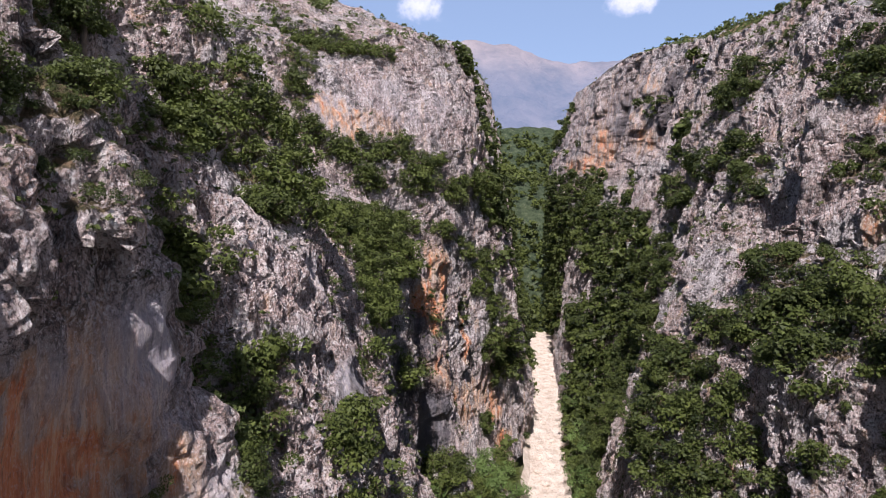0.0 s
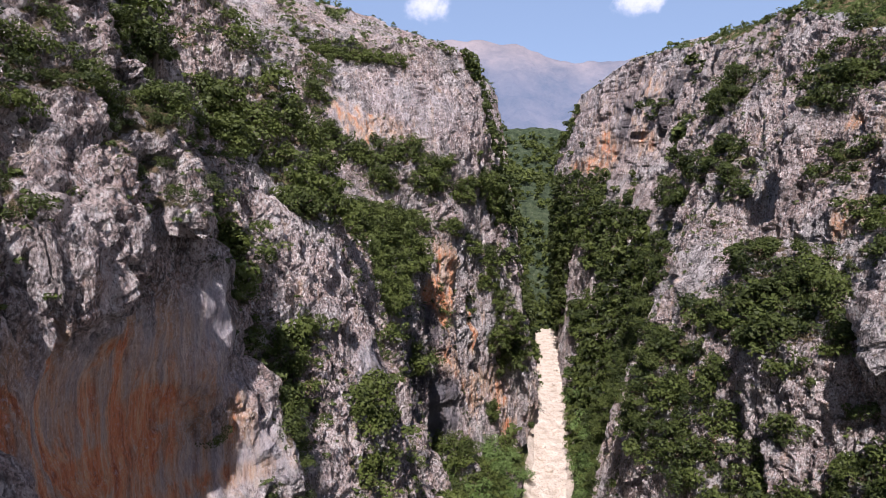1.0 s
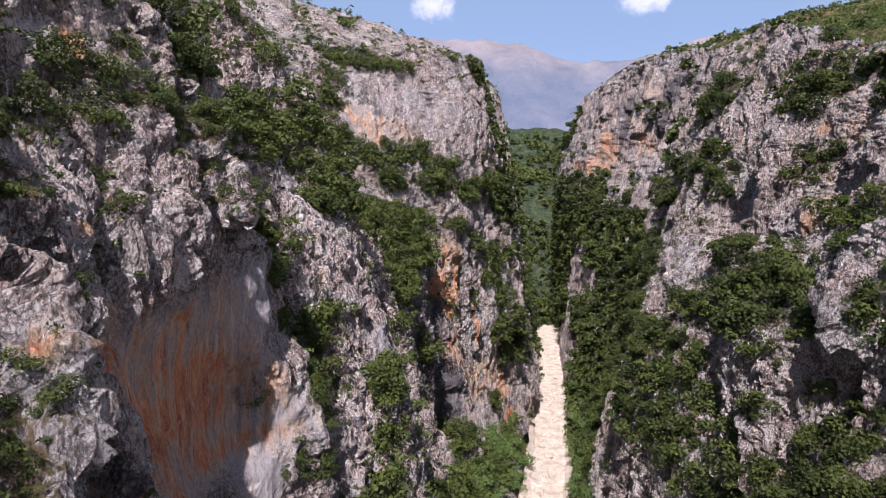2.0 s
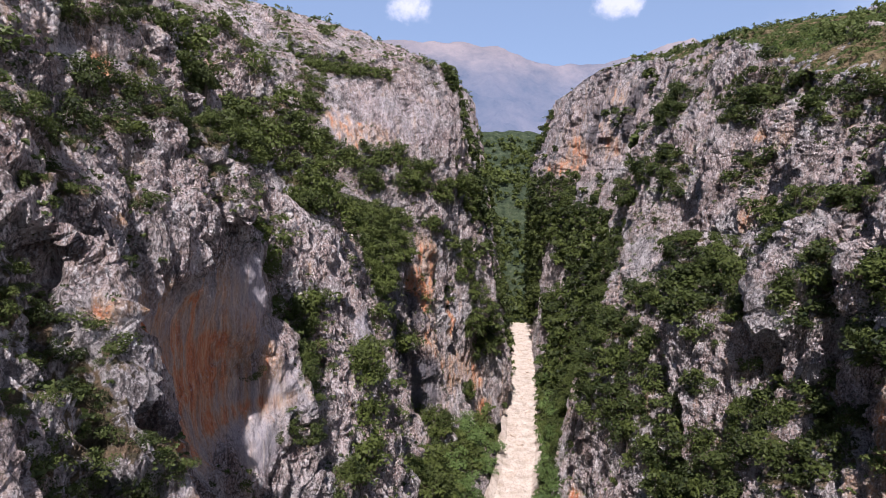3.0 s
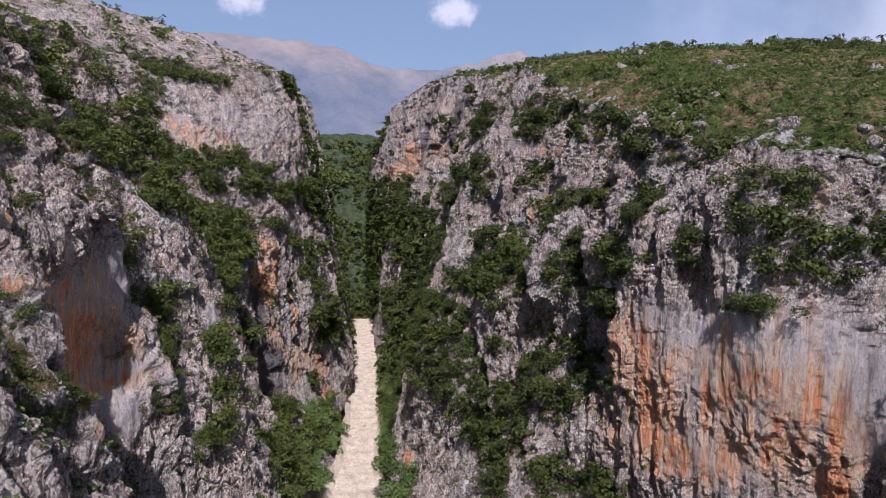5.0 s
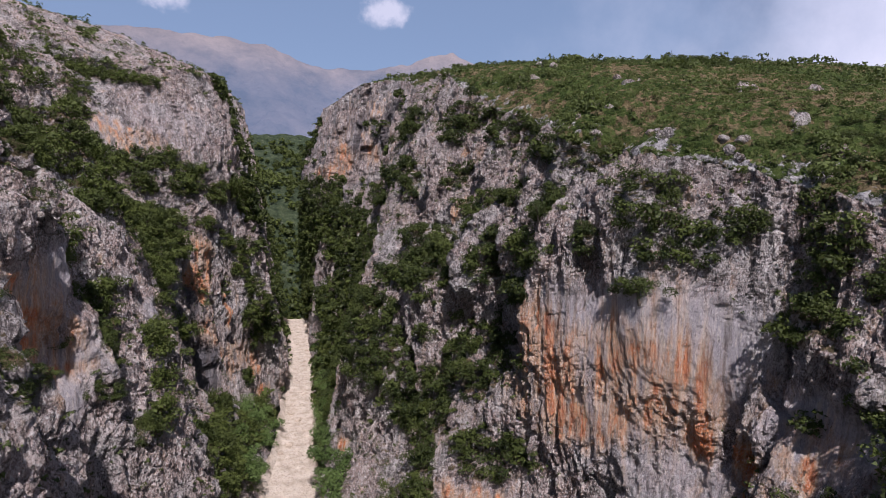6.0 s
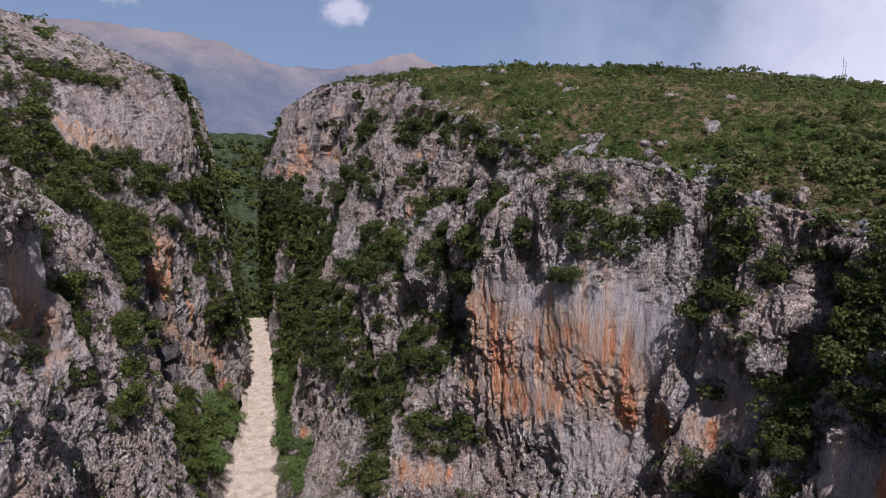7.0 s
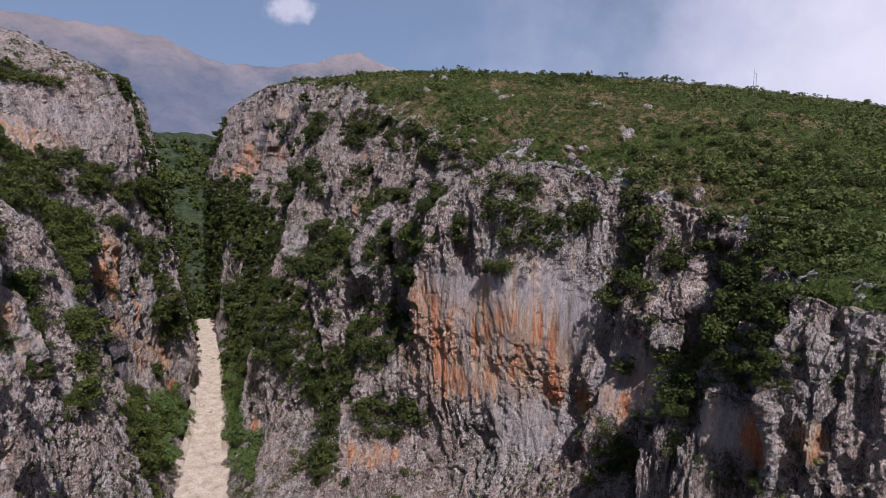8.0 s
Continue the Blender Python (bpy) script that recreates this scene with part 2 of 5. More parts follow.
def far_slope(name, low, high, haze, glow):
    """Mountains kilometres off, with haze put in as a surface glow, bluer lower down."""
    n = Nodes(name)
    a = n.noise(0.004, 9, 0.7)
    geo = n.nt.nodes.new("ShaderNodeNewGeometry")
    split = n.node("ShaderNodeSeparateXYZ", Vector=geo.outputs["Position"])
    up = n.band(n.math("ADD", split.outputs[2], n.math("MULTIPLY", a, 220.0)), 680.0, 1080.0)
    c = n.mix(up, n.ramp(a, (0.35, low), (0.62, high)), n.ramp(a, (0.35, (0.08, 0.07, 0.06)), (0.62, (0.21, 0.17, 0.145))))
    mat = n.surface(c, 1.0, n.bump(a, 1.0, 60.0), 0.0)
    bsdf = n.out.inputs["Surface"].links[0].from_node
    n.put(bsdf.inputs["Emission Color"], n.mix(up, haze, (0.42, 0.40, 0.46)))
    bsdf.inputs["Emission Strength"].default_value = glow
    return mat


LIMESTONE, SCRUB, GRAVEL, BARK = limestone(), scrub_ground(), gravel(), bark()
LEAF_DARK = foliage("evergreen_leaves", (0.010, 0.018, 0.005), (0.092, 0.114, 0.024), 0.45)
LEAF_LIGHT = foliage("riverside_leaves", (0.040, 0.070, 0.016), (0.150, 0.215, 0.060), 0.40)
LEAF_SCRUB = foliage("scrub_leaves", (0.012, 0.022, 0.006), (0.105, 0.130, 0.034), 0.45)


# ---------------------------------------------------------------- the canyon walls
LEVELS = np.array([0, 0.12, 0.25, 0.37, 0.48, 0.58, 0.68, 0.77, 0.85, 0.93, 1.0])


def spline(x, xs, ys):
    """A smooth curve through (xs, ys) with limited slopes, ys of any number of columns."""
    xs, ys = np.asarray(xs, float), np.asarray(ys, float)
    h = np.diff(xs)
    d = np.diff(ys, axis=0) / h.reshape((-1,) + (1,) * (ys.ndim - 1))
    m = np.zeros_like(ys)
    m[1:-1] = np.where(d[1:] * d[:-1] > 0, 2 * d[1:] * d[:-1] / (d[1:] + d[:-1] + 1e-12 * np.sign(d[1:])), 0)
    m[0], m[-1] = d[0], d[-1]
    i = np.clip(np.searchsorted(xs, x, "right") - 1, 0, len(xs) - 2)
    s = (x - xs[i]) / h[i]
    hh, s = (v.reshape((-1,) + (1,) * (ys.ndim - 1)) for v in (h[i], s))
    return ys[i] * (1 + 2 * s) * (1 - s) ** 2 + m[i] * hh * s * (1 - s) ** 2 + ys[i + 1] * s * s * (3 - 2 * s) + m[i + 1] * hh * s * s * (s - 1)


class Wall:
    """One side of the canyon, lofted through cross-sections: at each y the rim's height and how far out the rock stands at the levels."""

    def __init__(self, out):
        self.out, self.rows = out, []
        self.faces, self.stains, self.hollows, self.woods, self.bare, self.creases, self.blacks = [], [], [], [], [], [], []

    def section(self, y, rim, offsets):
        self.rows.append((y, rim, offsets))

    def blob(self, y, z, marks):
        """How far each place lies inside the soft ellipses (y, z, half width, half height, strength)."""
        total = np.zeros(len(y))
        for y0, z0, ry, rz, s in marks:
            d = ((y - y0) / ry) ** 2 + ((z - z0) / rz) ** 2
            total = np.maximum(total, s * np.clip(1.35 - d, 0, 1))
        return total

    def ribs_and_gullies(self, y, z):
        """Crests (depth > 0) and gullies (depth < 0) that run from (y1, z1) down to (y2, z2)."""
        total = np.zeros(y.shape)
        wob = 0.9 * np.sin(z * 0.55) + 0.6 * np.sin(z * 1.3 + 1)
        for y1, z1, y2, z2, width, depth in self.creases:
            t = np.clip((z - z2) / (z1 - z2), 0, 1)
            off = np.abs(y + wob - (y2 + (y1 - y2) * t)) / width
            ends = np.clip((z1 + 2.5 - z) / 2.5, 0, 1) * np.clip((z - z2 + 6) / 6, 0, 1)
            total += 1.4 * depth * np.clip(1 - off, 0, 1) * ends
        return total

    def build(self, ys, us, hill_d, hill):
        rows = sorted(self.rows)
        sy = [r[0] for r in rows]
        rim = spline(ys, sy, np.array([r[1] for r in rows]))
        table = spline(ys, sy, np.array([r[2] for r in rows]))
        nv, nc, nh = len(ys), len(us), len(hill_d)
        x = spline(us, LEVELS, table.T).T
        z = us[None] * rim[:, None]
        xr = x[:, -1:]
        hx = xr + self.out * hill_d[None]
        gap = hill(xr, ys[:, None]) - rim[:, None]
        hz = hill(hx, ys[:, None]) - gap * np.exp(-hill_d[None] / 9.0)
        x, z = np.hstack([x, hx]), np.hstack([z, hz])
        y = np.repeat(ys[:, None], nc + nh, 1)
        x[:, :nc] -= self.out * self.ribs_and_gullies(y[:, :nc], z[:, :nc])
        p = np.stack([x, y, z], -1)
        tv, tu = np.gradient(p, axis=0), np.gradient(p, axis=1)
        n = np.cross(tu, tv) * self.out
        n /= np.linalg.norm(n, axis=-1, keepdims=True) + 1e-9
        self.shape = (nv, nc + nh)
        self.rim = np.tile(np.concatenate([np.ones(nc), np.exp(-hill_d / 9.0)]), nv)
        self.cliff_rows = nc
        flat, nf = p.reshape(-1, 3), n.reshape(-1, 3)
        step = np.maximum(np.linalg.norm(tu, axis=-1), np.linalg.norm(tv, axis=-1)).ravel()
        fine = np.clip(0.40 / step, 0, 1) ** 1.5
        y0, z0 = flat[:, 1], flat[:, 2]
        face, stain = self.blob(y0, z0, self.faces), self.blob(y0, z0, self.stains)
        hollow, wood = self.blob(y0, z0, self.hollows), self.blob(y0, z0, self.woods)
        on_cliff = (np.arange(nc + nh)[None] < nc).repeat(nv, 0).ravel()
        steep = np.clip(1 - nf[:, 2] * 1.15, 0, 1)
        warp = flat + 0.7 * np.stack([perlin(flat / (4, 4, 8)), perlin(flat / (4, 4, 8) + 40), 2 * perlin(flat / (4, 4, 8) + 80)], -1)
        ribs = ridged(warp / (5.0, 5.0, 22.0), 3) - 0.55
        splits = ridged(warp / (1.9, 1.9, 12.0) + 23, 2) - 0.55
        knobs = np.abs(perlin(warp / (2.2, 2.2, 5.0))) - 0.3
        lumps = np.abs(perlin(warp / (1.1, 1.1, 1.9) + 31)) - 0.3
        pits = np.abs(perlin(flat / 0.6 + 57)) - 0.3
        broad = fbm(flat / 15.0, 3)
        flute = ridged(flat / (1.1, 1.1, 14.0), 2) - 0.5
        rough = 1 - 0.85 * np.clip(face, 0, 1)
        far = 0.6 + 0.4 * steep
        joint1, block1 = blocks(warp / (1.5, 1.5, 5.2))
        joint2, block2 = blocks(warp / (0.75, 0.75, 1.7) + 3.7)
        crags = 0.6 * knobs + 0.9 * splits + 0.85 * (block1 - 0.5) + 0.45 * (joint1 - 0.7) + fine * (0.42 * (block2 - 0.5) + 0.28 * joint2 + 0.4 * pits) + (0.25 + 0.75 * fine) * 0.55 * lumps
        d = far * (0.5 * broad + 1.7 * ribs * (0.15 + 0.85 * rough) + rough * crags) + 0.22 * face * flute
        mounds = 0.5 - np.abs(perlin(warp / 2.4 + 11)) - 0.5 * np.abs(perlin(warp / 1.1 + 5))
        d = np.where(on_cliff, d, d * (1.0 if self.out < 0 else 0.25) + 1.1 * mounds) - hollow
        d *= 0.25 + 0.75 * smooth(-1, 6, z0)
        q = flat + nf * d[:, None]
        self.p = q
        qq = q.reshape(nv, nc + nh, 3)
        n2 = np.cross(np.gradient(qq, axis=1), np.gradient(qq, axis=0)) * self.out
        area = np.linalg.norm(n2, axis=-1, keepdims=True)
        n2 /= area + 1e-9
        self.n, self.area = n2.reshape(-1, 3), area.ravel()
        self.on_cliff, self.face, self.stain, self.wood = on_cliff, face, stain, wood
        self.black = self.blob(y0, z0, self.blacks)
        self.below = z0 < 0.93 * np.repeat(rim, nc + nh)
        self.green = fbm(flat / 7.0 + 60, 4)
        lie = smooth(0.25, 0.75, self.n[:, 2])
        hollowness = smooth(0.2, -0.5, ribs + 0.6 * broad)
        bare = self.blob(y0, z0, self.bare)
        cover = 0.02 + 0.20 * hollowness + 0.32 * lie + 0.85 * wood + 0.30 * self.green - 0.42 * bare * (1 - smooth(0.25, 0.6, wood)) - 0.9 * face * (wood < 0.3)
        self.cover = np.where(on_cliff, cover - 0.25 * smooth(140, 170, y0) * smooth(60, 75, z0), (0.55 if self.out < 0 else 0.72) + 0.7 * self.green - 0.5 * bare + 0.5 * smooth(19, 0, np.abs(y0 + 9)) * (self.out > 0))
        self.soil = np.clip(0.06 + 0.7 * self.cover * (0.3 + 0.7 * lie) + 0.22 * lie, 0, 1) * np.where(on_cliff, 0.85, 0.55 if self.out < 0 else 1.0)
        self.soil = np.where(bare > 0.4, self.soil * 0.5, self.soil)

    def piece(self, name, v0, v1, u0, u1, label, category, mat):
        nv, nu = self.shape
        ids = np.arange(nv * nu).reshape(nv, nu)[v0:v1, u0:u1]
        flat = ids.ravel()
        faces = grid_faces(*ids.shape)
        if self.out > 0:
            faces = faces[:, ::-1]
        marks = [(key, np.asarray(v)[flat]) for key, v in (("face", self.face), ("stain", self.stain), ("black", self.black), ("soil", self.soil), ("rim", self.rim))]
        ob = new(name, mesh_from(name, self.p[flat], faces, marks, mat))
        return tagged(ob, label, category, kind="structure")


west, east = Wall(-1), Wall(1)
west.section(-90, 40.0, (-26.0, -28.0, -30.0, -32.0, -34.0, -37.0, -40.0, -43.0, -46.0, -49.0, -52.0))
west.section(-40, 44.0, (-18.0, -19.5, -21.0, -22.5, -24.0, -25.5, -27.5, -30.0, -31.5, -33.5, -35.5))
west.section(-20, 46.2, (-11.6, -12.8, -13.6, -14.8, -15.4, -16.5, -18.2, -20.0, -21.5, -23.6, -25.6))
west.section(-12, 47.9, (-9.1, -9.8, -10.2, -10.9, -11.3, -12.1, -13.4, -14.7, -16.0, -17.8, -19.6))
west.section(-6, 51.0, (-7.5, -7.5, -7.5, -7.5, -7.8, -8.4, -9.0, -10.0, -10.6, -11.8, -13.4))
west.section(-1, 53.4, (-6.4, -6.5, -6.5, -6.7, -7.5, -8.0, -8.6, -9.8, -10.7, -12.3, -14.0))
west.section(2, 54.8, (-5.8, -6.2, -6.1, -6.5, -7.5, -8.0, -8.8, -10.1, -11.5, -13.9, -15.7))
west.section(5, 56.8, (-5.3, -5.9, -6.0, -6.5, -7.5, -8.1, -9.2, -10.9, -12.8, -15.7, -17.6))
west.section(8, 59.9, (-4.8, -5.7, -6.3, -6.8, -8.1, -8.9, -10.6, -12.8, -15.6, -18.6, -19.7))
west.section(10.5, 62.5, (-4.4, -5.4, -6.5, -7.1, -8.6, -9.7, -11.8, -13.8, -16.7, -19.8, -20.6))
west.section(13, 65.0, (-3.9, -5.1, -6.8, -7.5, -9.4, -11.0, -12.9, -14.8, -16.9, -19.6, -22.2))
west.section(15.5, 67.5, (-3.4, -5.0, -7.1, -8.2, -10.3, -12.5, -14.5, -16.8, -18.5, -21.8, -24.5))
west.section(18, 70.5, (-3.0, -5.2, -7.7, -9.4, -11.8, -14.3, -16.7, -18.6, -20.3, -24.2, -25.0))
west.section(21, 73.0, (-2.5, -5.5, -8.5, -10.9, -13.5, -16.2, -18.3, -18.5, -21.5, -24.3, -25.9))
west.section(24, 73.5, (-2.0, -5.8, -9.4, -12.2, -14.4, -17.1, -18.1, -16.6, -19.3, -23.6, -25.8))
west.section(27, 74.0, (-1.5, -6.0, -10.0, -12.8, -14.8, -17.7, -17.7, -16.4, -18.0, -21.8, -24.8))
west.section(30, 75.0, (-0.8, -5.5, -9.5, -12.5, -14.5, -17.3, -16.9, -16.3, -19.6, -22.4, -25.1))
west.section(33, 76.0, (-0.0, -4.5, -8.5, -11.9, -13.5, -15.8, -16.3, -17.5, -19.8, -22.9, -25.6))
west.section(36, 76.5, (0.5, -2.7, -6.0, -9.2, -10.6, -12.8, -15.9, -17.9, -20.4, -22.7, -25.0))
west.section(39, 77.0, (1.0, -1.0, -3.6, -6.8, -9.1, -12.2, -16.0, -19.0, -20.9, -22.5, -24.4))
west.section(42, 77.5, (1.8, -0.4, -2.9, -6.0, -8.6, -12.0, -16.3, -20.0, -21.3, -23.6, -25.7))
west.section(45, 78.0, (2.5, 0.0, -2.4, -4.7, -7.9, -11.1, -15.7, -18.8, -22.1, -25.4, -27.6))
west.section(48, 78.9, (3.0, 0.7, -1.9, -4.2, -7.3, -10.8, -13.6, -18.8, -23.7, -26.9, -29.6))
west.section(51, 79.8, (3.3, 1.3, -1.5, -3.8, -6.8, -10.7, -13.5, -20.3, -24.9, -28.0, -31.1))
west.section(54, 80.3, (3.8, 1.8, -1.2, -3.7, -7.0, -9.8, -13.3, -19.6, -23.7, -27.1, -30.4))
west.section(57, 80.6, (4.4, 2.1, -0.9, -3.7, -6.8, -9.6, -11.9, -16.3, -20.3, -24.1, -27.7))
west.section(60, 81.0, (5.0, 2.5, -0.6, -3.7, -6.6, -9.4, -11.2, -14.6, -18.3, -22.4, -26.1))
west.section(64, 81.7, (5.8, 3.2, -0.2, -3.6, -6.6, -9.4, -12.4, -16.6, -20.5, -24.3, -28.1))
west.section(68, 82.4, (6.7, 4.0, 0.1, -3.8, -6.7, -9.9, -14.9, -21.0, -24.5, -27.7, -31.7))
west.section(73, 83.1, (7.7, 4.2, -0.4, -5.1, -6.9, -10.6, -16.6, -23.8, -27.0, -29.7, -33.6))
west.section(78, 83.5, (8.6, 2.8, -2.7, -7.1, -7.6, -10.6, -16.3, -23.0, -27.0, -29.9, -33.7))
west.section(84, 83.9, (9.6, 0.6, -4.9, -6.6, -7.7, -9.8, -16.0, -22.5, -26.8, -31.2, -35.0))
west.section(90, 84.3, (10.1, -0.1, -4.1, -4.4, -6.8, -8.4, -15.5, -22.5, -26.5, -31.5, -35.3))
west.section(96, 84.9, (10.6, 0.0, -2.7, -3.0, -5.0, -5.9, -13.4, -21.1, -24.6, -29.7, -33.8))
west.section(102, 85.7, (12.7, 5.1, 2.5, -0.1, -4.2, -6.1, -11.9, -15.2, -18.9, -25.0, -30.8))
west.section(107, 86.8, (13.4, 5.8, 2.2, -0.3, -2.5, -4.7, -8.0, -9.1, -13.6, -20.4, -29.4))
west.section(112, 88.3, (13.8, 4.6, 0.4, -0.8, -0.3, -1.4, -2.2, -4.2, -8.6, -16.0, -30.7))
west.section(117, 89.6, (15.8, 7.7, 3.5, 2.8, 2.0, 1.1, 1.6, 2.1, 0.4, -5.0, -16.5))
west.section(122, 90.3, (16.2, 9.4, 6.7, 7.4, 5.8, 4.9, 4.9, 5.2, 4.0, -0.4, -7.6))
west.section(127, 90.7, (16.3, 10.7, 10.2, 13.5, 11.9, 9.8, 8.1, 6.8, 5.5, 2.1, -1.7))
west.section(133, 91.4, (16.8, 13.6, 13.9, 15.6, 14.0, 11.7, 9.6, 7.8, 6.1, 3.3, 0.5))
west.section(140, 92.6, (19.7, 19.4, 17.4, 16.2, 14.3, 12.2, 10.2, 8.3, 6.4, 4.0, 1.4))
west.section(150, 92.8, (22.1, 22.3, 19.6, 17.2, 15.3, 13.3, 11.5, 9.7, 7.8, 5.8, 3.2))
west.section(165, 92.0, (23.8, 23.6, 21.0, 19.1, 17.5, 16.0, 14.0, 12.6, 11.1, 9.0, 7.0))
west.section(190, 92.0, (26.9, 27.1, 24.4, 22.5, 21.0, 19.5, 17.5, 16.0, 14.5, 13.0, 11.5))
west.section(220, 90.0, (30.4, 29.2, 27.2, 25.0, 23.0, 21.0, 19.0, 17.0, 15.0, 13.0, 11.0))
west.section(280, 88.0, (39.5, 36.6, 33.0, 29.5, 26.5, 23.5, 20.5, 18.0, 15.5, 13.0, 10.5))
east.section(-90, 50.0, (-8.0, -2.0, 4.0, 10.0, 15.0, 20.0, 25.0, 29.0, 33.0, 37.0, 41.0))
east.section(-50, 50.0, (-4.0, 10.0, 22.0, 30.0, 36.0, 39.0, 41.0, 42.5, 44.0, 46.0, 49.0))
east.section(-39, 51.0, (-2.0, 11.0, 23.0, 32.0, 38.0, 41.0, 42.0, 42.5, 43.4, 44.9, 46.8))
east.section(-34, 51.5, (-1, 11, 23, 33, 39.5, 41.5, 42, 42.3, 42.5, 43, 45))
east.section(-31, 52.0, (0, 12, 24, 34.5, 39.5, 41, 41.5, 41.8, 41.5, 42, 44))
east.section(-28, 52.0, (0, 12, 24, 34.5, 39.5, 40.6, 41.2, 41.5, 41.2, 41.8, 44))
east.section(-26, 52.3, (-0.0, 12.3, 24.7, 34.0, 37.9, 38.7, 39.4, 39.9, 39.8, 41.4, 44.2))
east.section(-24, 53.1, (0.0, 13.0, 26.0, 35.9, 40.4, 41.4, 42.2, 42.4, 42.9, 44.2, 47.1))
east.section(-22, 53.6, (0.3, 13.0, 26.0, 35.9, 39.9, 40.5, 41.3, 42.0, 43.8, 45.7, 49.0))
east.section(-20, 54.2, (0.6, 13.0, 26.0, 35.9, 39.6, 39.8, 40.3, 41.5, 44.5, 47.3, 51.0))
east.section(-18, 55.1, (0.9, 13.0, 26.7, 37.1, 41.9, 42.2, 42.0, 43.5, 46.5, 50.1, 53.5))
east.section(-16, 55.9, (1.0, 13.0, 26.9, 37.8, 43.3, 43.6, 42.4, 45.6, 49.1, 52.3, 55.1))
east.section(-14, 56.6, (1.0, 13.0, 26.9, 38.2, 44.0, 44.8, 44.1, 48.4, 52.1, 54.4, 56.2))
east.section(-12, 57.4, (1.1, 13.6, 27.5, 39.0, 44.8, 45.9, 46.7, 51.0, 54.4, 55.3, 56.5))
east.section(-10, 58.0, (1.4, 17.3, 31.2, 40.6, 45.6, 47.0, 49.4, 51.9, 54.1, 55.8, 57.3))
east.section(-8, 58.7, (1.9, 21.1, 35.0, 42.2, 46.4, 47.9, 51.1, 51.2, 53.1, 56.8, 58.2))
east.section(-5, 59.6, (2.2, 22.4, 36.3, 43.2, 47.1, 49.5, 51.9, 50.5, 53.6, 56.6, 57.1))
east.section(-2, 60.4, (2.3, 22.8, 36.7, 43.7, 47.6, 50.4, 52.0, 51.2, 53.8, 55.1, 55.9))
east.section(1, 61.3, (2.6, 23.2, 37.3, 44.3, 47.7, 49.4, 51.9, 52.0, 54.1, 55.1, 56.2))
east.section(4, 62.1, (3.3, 23.5, 38.2, 45.1, 48.6, 50.1, 52.2, 52.6, 54.4, 55.1, 55.9))
east.section(7, 63.0, (4.0, 24.0, 39.2, 46.0, 50.3, 51.5, 50.7, 51.3, 52.7, 53.0, 54.5))
east.section(10, 64.1, (4.8, 25.0, 40.2, 46.2, 49.7, 48.6, 47.2, 47.0, 47.3, 49.7, 53.2))
east.section(13, 65.0, (5.5, 26.0, 40.9, 45.4, 46.6, 45.2, 43.2, 42.5, 44.0, 47.3, 50.6))
east.section(16, 65.5, (6.0, 26.7, 41.1, 44.5, 44.3, 43.6, 42.1, 41.7, 41.6, 42.4, 47.0))
east.section(19, 66.0, (6.5, 27.1, 41.5, 44.7, 42.4, 41.9, 41.1, 41.7, 40.5, 41.0, 45.6))
east.section(22, 66.5, (7.3, 26.3, 39.3, 42.8, 41.0, 39.9, 39.2, 39.4, 39.5, 42.7, 47.7))
east.section(25, 67.0, (8.0, 25.2, 36.5, 40.4, 39.4, 38.4, 37.6, 37.4, 38.5, 43.7, 49.1))
east.section(28, 67.9, (8.6, 24.7, 35.5, 39.4, 37.7, 37.6, 37.1, 37.8, 40.1, 43.1, 46.2))
east.section(31, 69.0, (9.0, 24.1, 34.2, 37.8, 36.4, 37.9, 37.9, 38.5, 40.4, 41.9, 43.1))
east.section(34, 70.1, (9.5, 21.6, 30.8, 34.2, 36.0, 39.0, 39.2, 39.2, 42.0, 44.3, 45.2))
east.section(37, 71.0, (10.0, 19.5, 28.1, 31.5, 35.9, 38.9, 39.7, 39.2, 42.8, 45.6, 46.8))
east.section(40, 71.4, (10.6, 19.4, 27.6, 31.7, 34.1, 37.6, 38.4, 39.0, 41.8, 44.6, 46.8))
east.section(44, 72.0, (11.5, 19.4, 27.2, 31.3, 35.4, 37.7, 35.1, 38.2, 41.9, 45.3, 48.1))
east.section(48, 73.4, (12.3, 20.2, 27.7, 32.1, 35.2, 34.9, 36.6, 39.6, 43.5, 45.8, 48.4))
east.section(52, 75.0, (13.0, 21.2, 28.6, 32.2, 32.1, 32.4, 35.9, 40.5, 42.9, 44.8, 47.2))
east.section(56, 76.2, (13.9, 21.6, 28.8, 30.9, 31.7, 30.6, 35.6, 40.2, 42.8, 45.6, 47.3))
east.section(60, 77.3, (14.9, 22.0, 27.8, 29.0, 30.7, 31.7, 36.4, 40.1, 43.7, 45.3, 47.2))
east.section(65, 79.1, (16.2, 22.9, 26.7, 27.6, 29.1, 31.3, 35.7, 39.9, 42.6, 46.1, 48.8))
east.section(70, 81.3, (17.4, 24.8, 26.2, 25.4, 28.1, 31.9, 37.9, 39.9, 40.5, 45.2, 48.8))
east.section(75, 83.4, (18.4, 24.7, 26.5, 26.1, 28.2, 32.6, 39.2, 40.4, 43.0, 46.6, 47.8))
east.section(80, 85.6, (19.7, 23.9, 26.3, 27.2, 29.3, 32.9, 36.6, 39.5, 43.1, 45.8, 48.5))
east.section(86, 88.0, (21.8, 24.3, 26.6, 28.9, 31.2, 33.9, 36.8, 40.0, 42.8, 45.7, 49.4))
east.section(95, 89.7, (24.0, 25.7, 28.4, 31.4, 33.8, 36.2, 39.0, 41.5, 43.9, 46.6, 50.5))
east.section(105, 90.6, (26.5, 28.8, 32.2, 34.9, 37.0, 39.1, 41.3, 43.4, 45.9, 48.9, 52.2))
